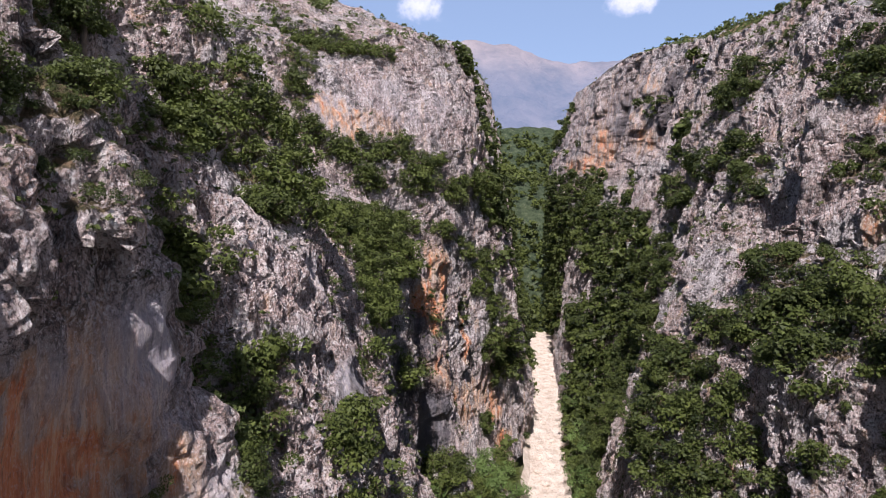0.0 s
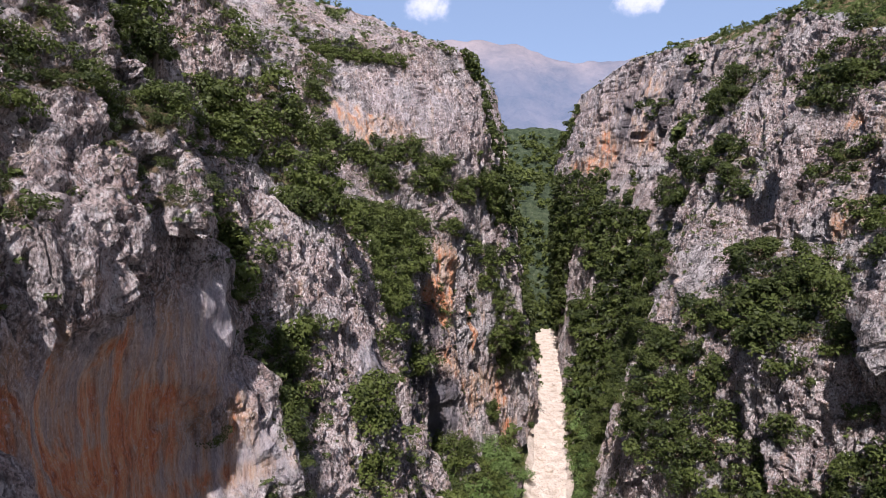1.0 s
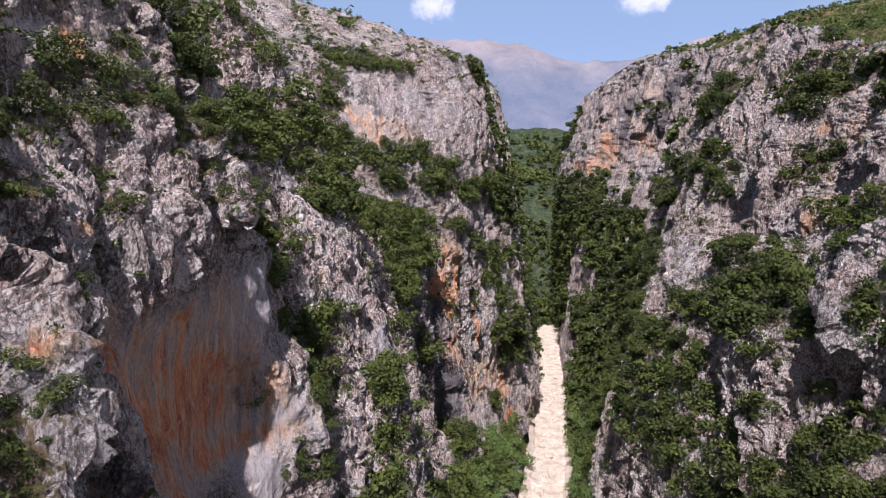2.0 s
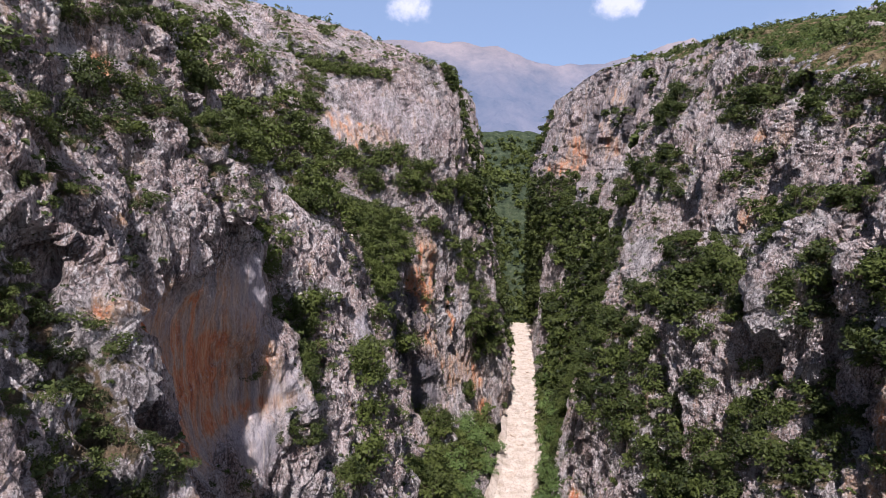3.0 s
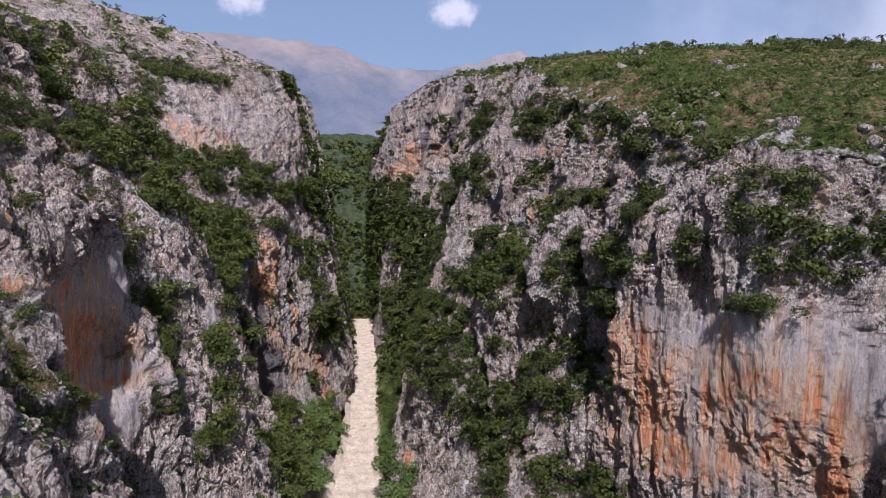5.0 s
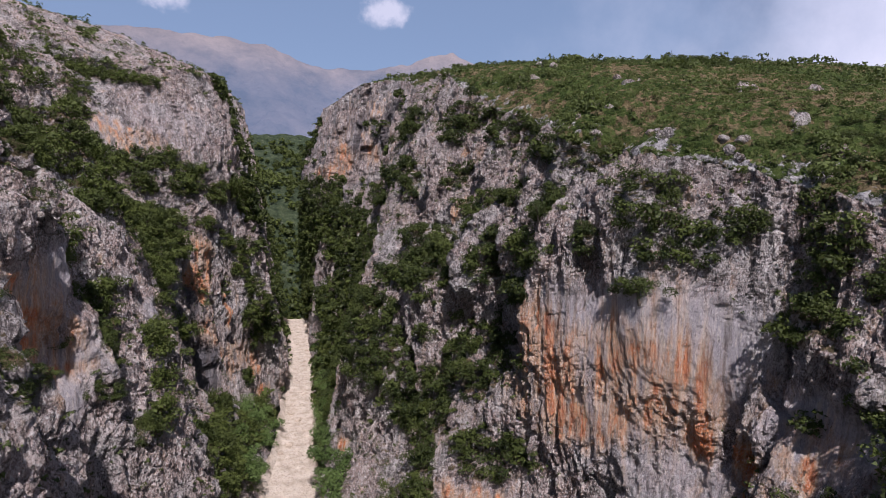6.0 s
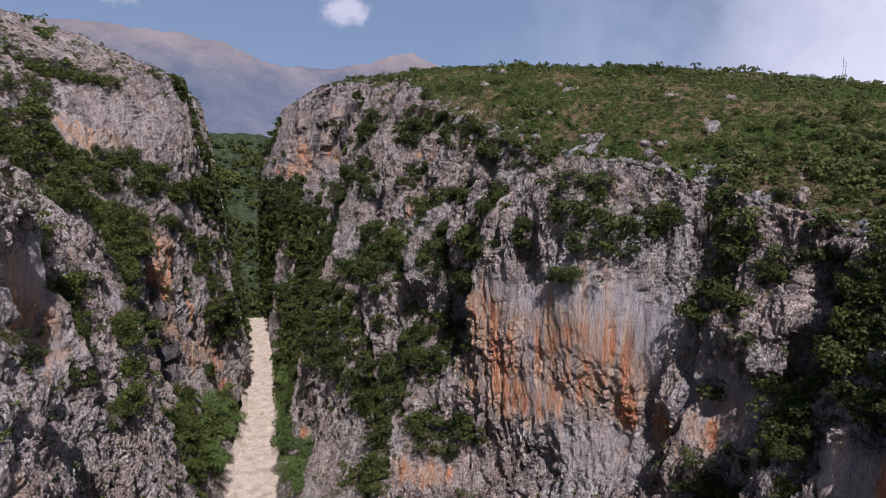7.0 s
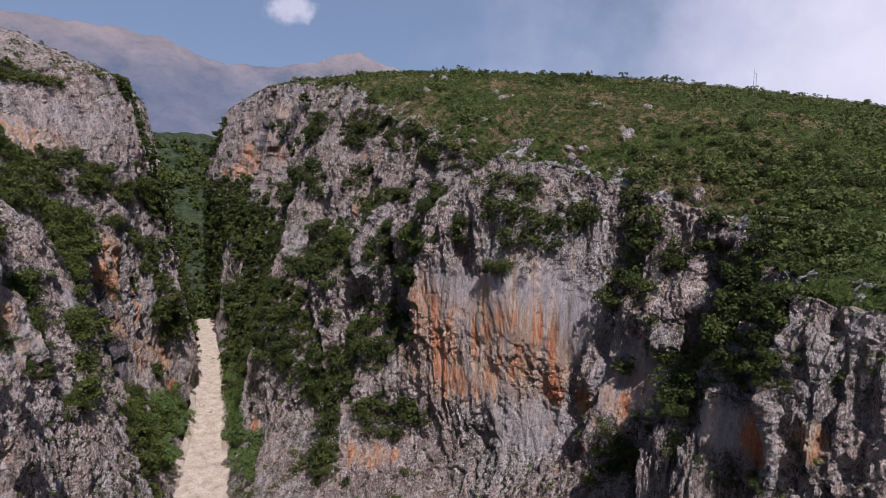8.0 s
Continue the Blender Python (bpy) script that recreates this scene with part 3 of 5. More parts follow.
east.section(120, 91.7, (28.2, 31.8, 36.3, 39.4, 41.8, 43.5, 45.3, 47.0, 49.3, 51.9, 54.4))
east.section(140, 97.0, (29.5, 34.7, 39.7, 42.9, 46.0, 48.4, 50.8, 52.9, 55.0, 56.8, 58.7))
east.section(160, 101.8, (32.9, 36.3, 39.9, 43.5, 47.0, 50.9, 55.0, 59.5, 61.3, 63.8, 67.0))
east.section(175, 104.5, (35.1, 37.5, 40.1, 43.4, 46.5, 50.4, 55.7, 58.9, 60.2, 63.4, 66.6))
east.section(190, 107.0, (37.1, 39.1, 41.0, 43.4, 46.0, 49.9, 56.0, 58.1, 59.9, 62.7, 65.3))
east.section(215, 108.5, (40.2, 41.3, 42.8, 45.0, 47.0, 50.0, 54.4, 56.3, 57.4, 58.7, 60.1))
east.section(245, 107.0, (46, 46, 46, 46, 46, 46, 47, 49, 52, 55, 58))
east.section(280, 108.0, (50, 49, 48, 47.5, 47, 46.5, 47, 49, 52, 55, 58))

# water-worn faces, rust stains, bare rock, woods, hollows under overhangs: (y, z, half width, half height, strength)
west.faces = [(25.6, 48.9, 9.9, 4.8, 1), (27.3, 42.4, 9.7, 3.3, 1), (31.3, 39, 1.9, 3.5, 1), (58.3, 36.9, 4.9, 3.4, 0.9), (96.8, 21.2, 5, 7, 0.9), (53.1, 43.4, 3.1, 2.6, 0.9), (54.7, 52.4, 2, 3, 0.7), (32.3, 51.9, 2.5, 3, 1), (23.3, 68.1, 2.2, 1.5, 0.8), (102.7, 73, 3.6, 6, 0.6), (112.8, 76.8, 5.7, 5.8, 0.4), (54.8, 41.6, 2.5, 1.8, 0.7), (10.5, 46, 2.2, 1.1, 0.8)]
west.stains = [(28.2, 47.3, 3.3, 2.3, 1.1), (23.3, 45.6, 5, 2.1, 1.12), (29.3, 44.7, 2.6, 1.9, 1), (18, 51, 1.7, 2, 0.95), (26.1, 51.9, 2.1, 1.9, 0.72), (32.1, 47.4, 0.9, 2.5, 0.6), (26.9, 41.6, 8.1, 1.2, 0.8), (13.1, 44.8, 5.3, 1.5, 0.62), (109.7, 44.9, 3, 7.2, 0.85), (105, 40, 3.6, 5.8, 1.05), (117, 32.2, 1.2, 5.3, 0.85), (103.1, 30.2, 8.4, 3.9, 0.6), (130.6, 6.5, 5, 3, 0.75), (127.4, 15.7, 5.3, 4.4, 0.65), (24.5, 68.4, 0.6, 1.3, 0.7), (17.8, 57.7, 2, 0.5, 0.6)]
west.stains += [(102.7, 73, 2.6, 5.4, 0.55), (105.8, 72.3, 4.8, 3.7, 0.42), (23.1, 55.7, 0.9, 0.8, 0.5), (10.7, 53.8, 0.7, 0.4, 0.5), (118.1, 19.8, 12.5, 5, 0.55)]
west.bare = [(46.9, 54.4, 6.4, 3.6, 1), (52.2, 59.4, 4.5, 2, 1), (50.9, 48, 4.6, 3.5, 1), (12.1, 57.8, 1.5, 1.3, 1), (11.9, 55.4, 1.4, 1.1, 1), (10.8, 53.2, 1.4, 0.8, 1), (11, 51.4, 0.7, 1.1, 1), (10.6, 49.3, 1.9, 1.1, 1), (112.8, 78, 7.7, 7.8, 1), (10, 56.5, 1.1, 0.8, 1), (3.7, 53.2, 1.2, 0.7, 1), (-0.5, 50.3, 1.3, 0.8, 1), (34.2, 43.8, 1.4, 4.1, 1), (34.4, 34.4, 3.5, 2.1, 1), (23, 58.6, 1.8, 2, 1), (23.8, 56.5, 2.8, 1.7, 1)]
west.bare += [(98.6, 28.9, 12.3, 6.6, 1), (126.1, 16.1, 10.1, 5.4, 1)]
west.woods = [(22.9, 71.5, 1.6, 0.7, 1), (25.8, 71.3, 1.8, 1.1, 1), (29.8, 73.9, 1.9, 1.2, 1), (36.6, 73.6, 2.6, 1.5, 1), (27.2, 69, 1.2, 0.8, 1), (35.1, 70.4, 2.3, 1.2, 1), (35.8, 68.8, 2.1, 1.8, 1), (23.2, 66.8, 0.7, 0.5, 1), (20.4, 63.9, 1.1, 0.9, 1), (26, 65.9, 3, 1.2, 1), (23.2, 63.9, 0.8, 0.8, 1), (31.1, 64.3, 3.3, 1.2, 1), (13.2, 63.6, 3.1, 0.7, 1), (17.8, 63.6, 2.5, 0.8, 1), (17, 62.2, 2.7, 0.6, 1), (13.3, 60.4, 3, 1, 1)]
west.woods += [(14.3, 59.4, 1.8, 0.6, 1), (11.7, 58.5, 0.9, 0.4, 1), (21.6, 60.9, 0.9, 0.9, 1), (21.6, 58.9, 1, 1, 1), (44.4, 55.2, 2, 1.9, 1), (42.2, 57.9, 2.2, 1.1, 1), (52.9, 64.7, 5.8, 1.9, 1), (55.1, 62.8, 1.9, 1.3, 1), (59.4, 68.5, 6.9, 3.1, 1), (60, 65.4, 5.5, 3.1, 1), (57.9, 79.7, 1.2, 1, 1), (58.3, 75, 0.8, 0.8, 1), (112.7, 85.9, 3.9, 2, 1), (114.3, 85.9, 2.6, 1.7, 1), (99.6, 76.2, 2.1, 1.2, 1), (97.8, 69, 2.3, 2, 1)]
west.woods += [(59.8, 63.9, 5.5, 2.5, 1), (56.3, 60.5, 2.2, 1.8, 1), (101.6, 66.2, 2.9, 1.8, 1), (106.1, 67.5, 3.6, 1.9, 1), (111.4, 65.9, 2.5, 1.9, 1), (102, 61.7, 2.4, 1.7, 1), (109.8, 62.7, 3.1, 2.7, 1), (58.9, 58.7, 8.1, 1.7, 1), (91.8, 54.7, 15, 3.1, 1), (90.8, 50.6, 11.4, 3.4, 1), (80.2, 46.2, 8.5, 3.9, 1), (115.2, 60.4, 2.6, 1.8, 1), (125.2, 62, 8.7, 2.7, 1), (131.4, 57.2, 7.1, 3.6, 1), (123.8, 46.3, 1.9, 3, 1), (122.7, 41.6, 1.6, 2.4, 1)]
west.woods += [(124.7, 37.2, 2.5, 3.1, 1), (126.7, 29.7, 6.2, 4.1, 1), (8.4, 55.6, 1.1, 0.4, 1), (6.7, 54.5, 2.1, 0.7, 1), (8.9, 53.3, 1.2, 0.8, 1), (9.1, 52.1, 1.4, 0.6, 1), (7.3, 51.2, 2.1, 1, 1), (5.7, 50.2, 2.2, 0.8, 1), (5.4, 49, 2.4, 0.8, 1), (7.8, 47.4, 2.4, 0.9, 1), (4.4, 47.6, 2.2, 0.7, 1), (1.9, 49.9, 0.8, 0.3, 1), (0.8, 51.1, 1, 0.3, 1), (13.7, 55.4, 2.1, 0.8, 1), (12.4, 51, 0.6, 0.6, 1), (40.2, 52.6, 4.5, 1.4, 1)]
west.woods += [(42.2, 47.7, 4.8, 0.9, 1), (39.7, 44.6, 4.1, 1.8, 1), (38.3, 42, 3.3, 1.6, 1), (33.3, 38, 0.9, 0.6, 1), (35.5, 37.6, 1.2, 0.9, 1), (36.6, 39.2, 1.3, 0.7, 1), (34.4, 39.9, 0.5, 1, 1), (32.3, 44, 0.4, 0.4, 1), (49.6, 41.1, 4.5, 1, 1), (48.1, 39.2, 2.4, 1, 1), (46.4, 35.5, 3.1, 1.3, 1), (43.6, 32.8, 3.2, 1.6, 1), (39.3, 31.6, 2.9, 1.5, 1), (63.9, 42.7, 4, 1.2, 1), (100.5, 6.7, 8.4, 3.6, 1), (70.5, 15.2, 15.2, 4.7, 1)]
west.woods += [(61, 21.4, 7.5, 2.5, 1), (99.1, 13.9, 4.3, 3.1, 1), (119.7, 4.7, 5.9, 3.2, 1), (121.9, 13.1, 3.4, 1.4, 1), (131.3, 22.1, 5.1, 3.5, 1), (111.4, 53.5, 1.6, 1.7, 1), (119.8, 49.3, 1.4, 1.9, 1), (97.1, 30.4, 1.7, 1.6, 1), (87.5, 33.8, 1.7, 2.4, 1)]
east.faces = [(13.9, 45.2, 10.5, 7.1, 1), (19.5, 34.7, 6.5, 3.7, 0.9), (11.9, 29.3, 7.2, 4.3, 0.6), (-1.5, 38.7, 6, 4.8, 0.95), (-6.7, 40.2, 1.9, 3.3, 0.9), (22.9, 46.3, 3.3, 4.9, 0.9), (8, 42.8, 2.3, 6, 1), (33, 19.7, 5.6, 2, 0.5), (-21.1, 40.6, 2.7, 2.1, 0.9), (-24.1, 40.3, 2.4, 2.5, 0.8)]
east.stains = [(24.1, 40.4, 5.8, 4.3, 0.75), (21.1, 33.9, 3.3, 3, 1), (10, 34.4, 1.6, 2.9, 0.92), (27.9, 43.1, 4.3, 3.7, 0.8), (15.6, 38.5, 4.7, 2.8, 0.6), (10.7, 42.5, 3, 4.7, 0.55), (5.1, 33.4, 2.2, 3.2, 1.12), (-1.4, 35.4, 1.4, 2, 0.85), (34.1, 19.5, 4.6, 2.3, 0.62), (-23.6, 40.5, 1.4, 2.5, 0.95), (-28.6, 42.2, 1.4, 1.7, 0.95), (15.5, 44.9, 2, 4.8, 0.62), (29.5, 35.9, 2.5, 1.8, 0.6), (-4.3, 37.7, 1.5, 2.2, 0.5), (271.5, 56.5, 7.8, 4.9, 1.05), (228.1, 73, 18, 4, 0.7)]
east.stains += [(219.4, 81.2, 3.9, 5.1, 0.85), (63.4, 69.2, 0.9, 1.2, 1.05), (57.7, 58.7, 1.9, 3, 0.55), (179.6, 95.5, 28.2, 5.5, 0.35), (76, 11.4, 1.5, 1.9, 0.9), (61.1, 33.2, 1, 1.9, 0.7), (58.4, 68.3, 2.8, 2.5, 0.5)]
east.bare = [(77.4, 48.4, 2.2, 1.9, 1), (60.3, 37.6, 2.1, 2.4, 1), (50.3, 40.4, 2.1, 2.7, 1), (48.1, 43.8, 2.1, 2.4, 1), (75.9, 20.5, 4.3, 3.3, 1), (58.7, 21.3, 2.9, 2.2, 1), (68.2, 65.2, 4.5, 5.2, 1), (66.8, 58.4, 7.6, 2.3, 1), (78.5, 83.8, 5.8, 4.2, 1), (52.1, 77.3, 2.5, 6.7, 1), (37.6, 65.7, 1.8, 1.8, 1), (35.2, 61.6, 2.7, 2.3, 1), (41, 57.3, 2.4, 1.8, 1), (50.3, 64.5, 1.9, 2.1, 1), (59.8, 68.1, 3.3, 3.3, 1), (179.6, 95.5, 35.2, 6.9, 1)]
east.bare += [(197.5, 79.9, 28.4, 13.1, 1), (238.8, 92.8, 26.5, 8.7, 1), (234.8, 36.4, 9.7, 9.5, 1), (185.1, 37.3, 15.4, 5.2, 1), (44.1, 53.2, 3, 1.7, 1), (48.5, 46.5, 2.7, 1.6, 1), (44.9, 45.2, 2.3, 2.2, 1), (40.7, 42.4, 1.9, 2, 1), (35.6, 56.5, 1.9, 1.3, 1), (14.5, 55.5, 4.5, 2.2, 1), (6.9, 55.8, 3, 6.4, 1), (11.5, 62.2, 3.1, 3, 1), (22.4, 60.6, 5.7, 4.1, 1), (6.7, 62.2, 2.3, 2.1, 1), (-4.4, 58.9, 1.7, 2.5, 1), (-0.3, 61.5, 1.4, 1.3, 1)]
east.bare += [(-3.6, 56.4, 1.7, 1.3, 1), (-7.8, 48.3, 3.3, 2.2, 1), (-5.7, 44.3, 2.3, 1.6, 1), (-2.1, 51.1, 1.4, 1.4, 1), (-7.3, 50.6, 1.6, 1.3, 1), (6.2, 47.3, 2.2, 2.8, 1), (-11, 55, 0.8, 1.1, 1), (-24.8, 48.5, 1.1, 0.8, 1), (-28, 45.3, 0.9, 1.9, 1), (24.6, 53.3, 3.4, 3.1, 1), (41.8, 62.6, 5.2, 2.4, 1), (46.3, 51.8, 4.9, 2.1, 1), (29, 23.8, 5.4, 1.9, 1), (33.6, 17.9, 4.7, 2.3, 1), (0.6, 41.5, 3.3, 1.3, 1)]
east.woods = [(221.8, 61.1, 30.9, 8.7, 0.95), (227.7, 49.1, 30.5, 7, 0.9), (159.4, 51.6, 23.5, 5.3, 1), (140.8, 44, 21.2, 5.8, 1), (139.3, 33.9, 26.6, 4.2, 1), (179.7, 87, 8.2, 3.9, 1), (128.5, 72.5, 9.4, 5.3, 1), (97.1, 65.5, 9.1, 2.3, 1), (104, 60.9, 7.8, 2.2, 1), (96.2, 77.2, 7.5, 4.4, 1), (83.8, 65.9, 4.8, 3.2, 1), (78.7, 61.9, 2.5, 1.7, 1), (233.6, 19.3, 21.8, 9.5, 0.7), (167.8, 22.6, 26, 5.9, 0.8), (62.8, 64.2, 2.8, 2.3, 1), (62.7, 76.4, 4.6, 1.8, 1)]
east.woods += [(68.1, 75.6, 4.9, 2.3, 1), (66.9, 72.4, 2.6, 2, 1), (54.6, 71.7, 2.2, 1.5, 1), (48.4, 70.9, 3, 2.3, 1), (45.2, 67.6, 2.2, 0.7, 1), (66.2, 81, 4.1, 1.2, 1), (60.6, 79.8, 1.7, 2.7, 1), (82.1, 89.1, 1.7, 3.5, 1), (50.1, 74.9, 2.3, 1, 1), (44.6, 72.6, 3.2, 1.2, 1), (35.2, 67.4, 3.6, 2, 1), (38.4, 62.2, 1.3, 2, 1), (40.2, 60.3, 1.7, 1.7, 1), (29.1, 58.5, 2.5, 1.8, 1), (30, 61.5, 1.1, 0.9, 1), (42.5, 60, 1, 0.6, 1)]
east.woods += [(51.1, 58.7, 2.7, 1.2, 1), (54.9, 59.4, 1.5, 1, 1), (50.8, 56.1, 2.9, 1.2, 1), (54.8, 54.9, 1.2, 0.6, 1), (63.8, 53.3, 8.5, 1.7, 1), (58, 50, 7.5, 2.8, 1), (69, 45.9, 7.3, 1.6, 1), (59.2, 45.9, 6.6, 1.2, 1), (74.7, 41.1, 12.8, 2.2, 1), (71.4, 36.3, 15.1, 2.8, 1), (62.8, 40, 2.1, 1.7, 1), (69, 30.6, 16.2, 3.2, 1), (130.8, 8.9, 19.4, 6.8, 1), (106.5, 5.4, 19.6, 5.1, 1), (61.2, 28.5, 5.4, 2.5, 1), (56.3, 33.6, 2.8, 2.2, 1)]
east.woods += [(47, 41.8, 1.3, 1.2, 1), (45.2, 36.1, 3.2, 2.3, 1), (43.2, 38.4, 2.8, 1.9, 1), (51.6, 28.1, 5.5, 2.3, 1), (58.3, 26, 4.6, 2.1, 1), (52.4, 23.9, 5.3, 1.9, 1), (44.6, 29.1, 5.1, 1.7, 1), (37.5, 33, 3.2, 1.6, 1), (40.6, 50.3, 1.5, 3, 1), (30.8, 48.5, 3.6, 1.4, 1), (33, 52.9, 1.7, 1.2, 1), (26.9, 52.8, 1.8, 0.9, 1), (50.9, 44.2, 3.1, 0.9, 1), (51.6, 37.8, 1.1, 1, 1), (67.2, 72.9, 1.9, 1.9, 1), (37.6, 43.3, 1.4, 1.7, 1)]
east.woods += [(35.4, 37.5, 1.6, 1.6, 1), (35.7, 41, 1.5, 1.6, 1), (0.5, 48.7, 3.8, 2.6, 1), (11.4, 55.6, 3.4, 2.4, 1), (14.7, 59, 2.8, 1.9, 1), (9, 58, 2.1, 1.6, 1), (16.2, 61.9, 2, 1.2, 1), (30.1, 67.6, 4.7, 2.4, 1), (48.7, 72.6, 7.7, 3.4, 1), (28.3, 58.7, 4.8, 2, 1), (52.4, 59.4, 6.6, 1.9, 1), (40.6, 51.7, 2.4, 4.1, 1), (28.9, 53.4, 5.5, 1.8, 1), (30.6, 48.2, 4.8, 1.9, 1), (20, 55.8, 1.2, 1.9, 1), (51.8, 48.4, 7, 2.7, 1)]
east.woods += [(39.3, 40.9, 6.7, 2.1, 1), (35.6, 37.9, 2.5, 2.1, 1), (46.1, 35.9, 3.1, 1.6, 1), (38.5, 34.8, 5, 2.2, 1), (49.2, 31.4, 6.9, 2.5, 1), (48.4, 25.5, 7.5, 3.6, 1), (34.5, 26.4, 4.4, 2.5, 1), (28.9, 26.9, 3.5, 3, 1), (33.1, 22.9, 3.3, 1.2, 1), (42.2, 21.3, 2.9, 1.7, 1), (39.1, 17, 3.3, 2.8, 1), (132.7, 9.7, 12.6, 2.9, 1), (-0, 55.8, 2.6, 2.6, 1), (3.3, 60.1, 1.9, 2.8, 1), (-1.9, 58.7, 1.3, 0.9, 1), (-4.6, 53, 2, 1.9, 1)]
east.woods += [(2.6, 63.6, 2.3, 2.2, 1), (2.3, 63.5, 2.7, 2.5, 1), (-8.2, 58.9, 1.9, 2.2, 1), (-7.8, 55.2, 1.8, 1.3, 1), (-14.9, 53.7, 3.2, 1.9, 1), (-15.8, 56.8, 2.3, 1.9, 1), (-16.2, 57.5, 2.4, 1.9, 1), (-17.4, 50.1, 5, 2.1, 1), (-22.4, 50.1, 2.7, 2.3, 1), (-16.8, 46.9, 3.7, 1.3, 1), (-21.1, 45.3, 2.5, 1.4, 1), (-24, 46.5, 3.3, 1.8, 1), (-14.3, 41.5, 2.3, 2.9, 1), (-10.9, 43.5, 1.3, 0.9, 1), (-6.7, 34.8, 3, 0.6, 1), (-3.3, 30.4, 5, 2.1, 1)]
east.woods += [(-17.2, 37, 2.6, 1.4, 1), (-1, 39.1, 1, 0.9, 1), (13.9, 62.5, 1.1, 1.1, 1), (26.2, 64.9, 1.2, 1.1, 1), (14.4, 50.7, 2.3, 1.2, 0.7), (7.6, 49.7, 1, 1, 0.5), (-6.8, 42.7, 1.1, 0.8, 1), (-4.6, 46, 1.6, 0.8, 0.6), (13.7, 61, 4.5, 2.2, 0.5)]
east.woods += [(236, 42, 14, 38, 0.85), (230, 60, 30, 9, 0.65), (175, 47, 30, 12, 0.65), (154, 24, 30, 12, 0.6), (143, 13, 23, 7, 1), (116, 6.5, 30, 8, 1), (262, 40, 30, 38, 0.75), (275, 85, 14, 20, 0.6), (120, 25, 22, 12, 0.7), (110, 45, 18, 12, 0.75)]
# dark marks: painted shade in the west and far clefts, streaks on the near east
west.blacks = [(58, 37, 5, 5.5, 0.85), (96, 23, 7, 11, 1.0), (88, 33, 4, 7, 0.8), (54, 43, 3, 3.5, 0.55), (101, 38, 2.5, 8, 0.7), (33.5, 52, 2, 5, 0.4), (72, 36, 6, 8, 0.7)]
east.blacks = [(22.5, 47.5, 3, 4, 0.4), (7.5, 43, 2, 6, 0.5), (-5, 41, 3, 5, 0.45), (172, 88, 8, 14, 0.8), (205, 86, 6, 16, 0.85), (190, 76, 6, 8, 0.6), (126, 66, 6, 16, 0.7), (150, 84, 5, 12, 0.6), (66, 60, 2, 5, 0.35)]
west.hollows = [(28.5, 47.5, 3.2, 3.2, 0.3), (61, 40, 3, 8, 1.5)]
west.stains += [(26, 46, 8, 7, 0.8), (20, 49, 4, 6, 0.7), (30, 49, 4, 6, 0.55)]
east.stains += [(17, 40, 13, 8, 0.66), (22, 35, 9, 5, 0.74), (26, 42, 6, 8, 0.74), (-1, 37, 4, 5, 0.5), (200, 86, 40, 14, 0.3), (214, 76, 10, 9, 0.75), (180, 78, 8, 5, 0.6)]
east.faces += [(200, 90, 20, 10, 0.35)]
east.hollows = [(20, 39.5, 3, 1.4, 0.3), (5.0, 33.2, 1.6, 3.2, 2.4)]


# crests and gullies: y and z at the top, y and z at the foot, half width, depth
west.creases = [(12.2, 60, 8.5, 46, 2.0, 1.3), (9.5, 57, 6, 47, 1.5, -1.2), (31.5, 64, 34.5, 36, 3, 1.1), (52, 63, 52, 40, 4.5, 1.2), (112, 58, 116, 20, 4, 1.4), (14.8, 61, 12.8, 45, 1.8, -2.4), (43.5, 65, 38.5, 38, 2.6, -3.4), (65, 60, 60, 26, 3.5, -3.0), (98, 45, 97, 6, 5, -3.4), (126, 80, 130, 20, 3, -1.6), (84, 80, 92, 62, 3, -1.2), (33, 72, 31, 62, 1.2, 0.8)]
east.creases = [(69, 80, 66, 54, 3.5, 1.6), (59, 77, 57, 56, 3, -1.6), (52, 69, 44, 50, 2.5, 1.4), (38, 72, 34, 52, 2.5, 1.4), (43.5, 68, 39, 54, 2, -1.5), (80, 52, 78, 44, 2.5, 1.6), (37, 56, 39, 34, 1.8, -1.6), (-11, 54, -9.5, 30, 3.4, -4.6), (2.5, 46, 3.5, 27, 1.2, -1.2), (92, 70, 96, 30, 4, -2.0), (72, 40, 78, 12, 3, 1.4), (33, 56, 33.5, 36, 1.2, -1.2)]
east.creases += [(108, 80, 112, 40, 5, 1.8), (125, 90, 130, 40, 4, -2.2), (145, 96, 150, 50, 5, 2.0), (170, 98, 172, 66, 4, -4.0), (185, 100, 188, 66, 4, 2.6), (205, 104, 206, 66, 3.5, -4.2), (225, 104, 226, 60, 5, 2.2)]


def west_hill(x, y):
    """The grassy shoulder above the western rim."""
    lift = np.interp(y, [-90, -15, 0, 10, 20, 48, 95, 117, 143, 180, 280], [42, 49, 55, 64, 74, 80, 84, 88, 92, 91, 88])
    start = np.interp(y, [-90, 0, 20, 48, 75, 95, 105, 112, 120, 143, 180, 280], [-50, -16, -25, -29, -34, -34, -31, -26, -15, 2, 10, 12])
    d = np.maximum(start - x, 0)
    return lift + 22 * (1 - np.exp(-d / 42.0)) + 0.02 * d


def east_hill(x, y):
    """The scrub-covered dome above the eastern rim."""
    lift = np.interp(y, [-90, -8, 5, 60, 80, 120, 165, 206, 280], [44, 63.5, 69, 86, 90, 98, 105.5, 110.5, 112])
    d = x - 60.0
    return lift + np.where(d < 0, 0.15 * d, 15 * (1 - np.exp(-np.maximum(d, 0) / 100.0)))


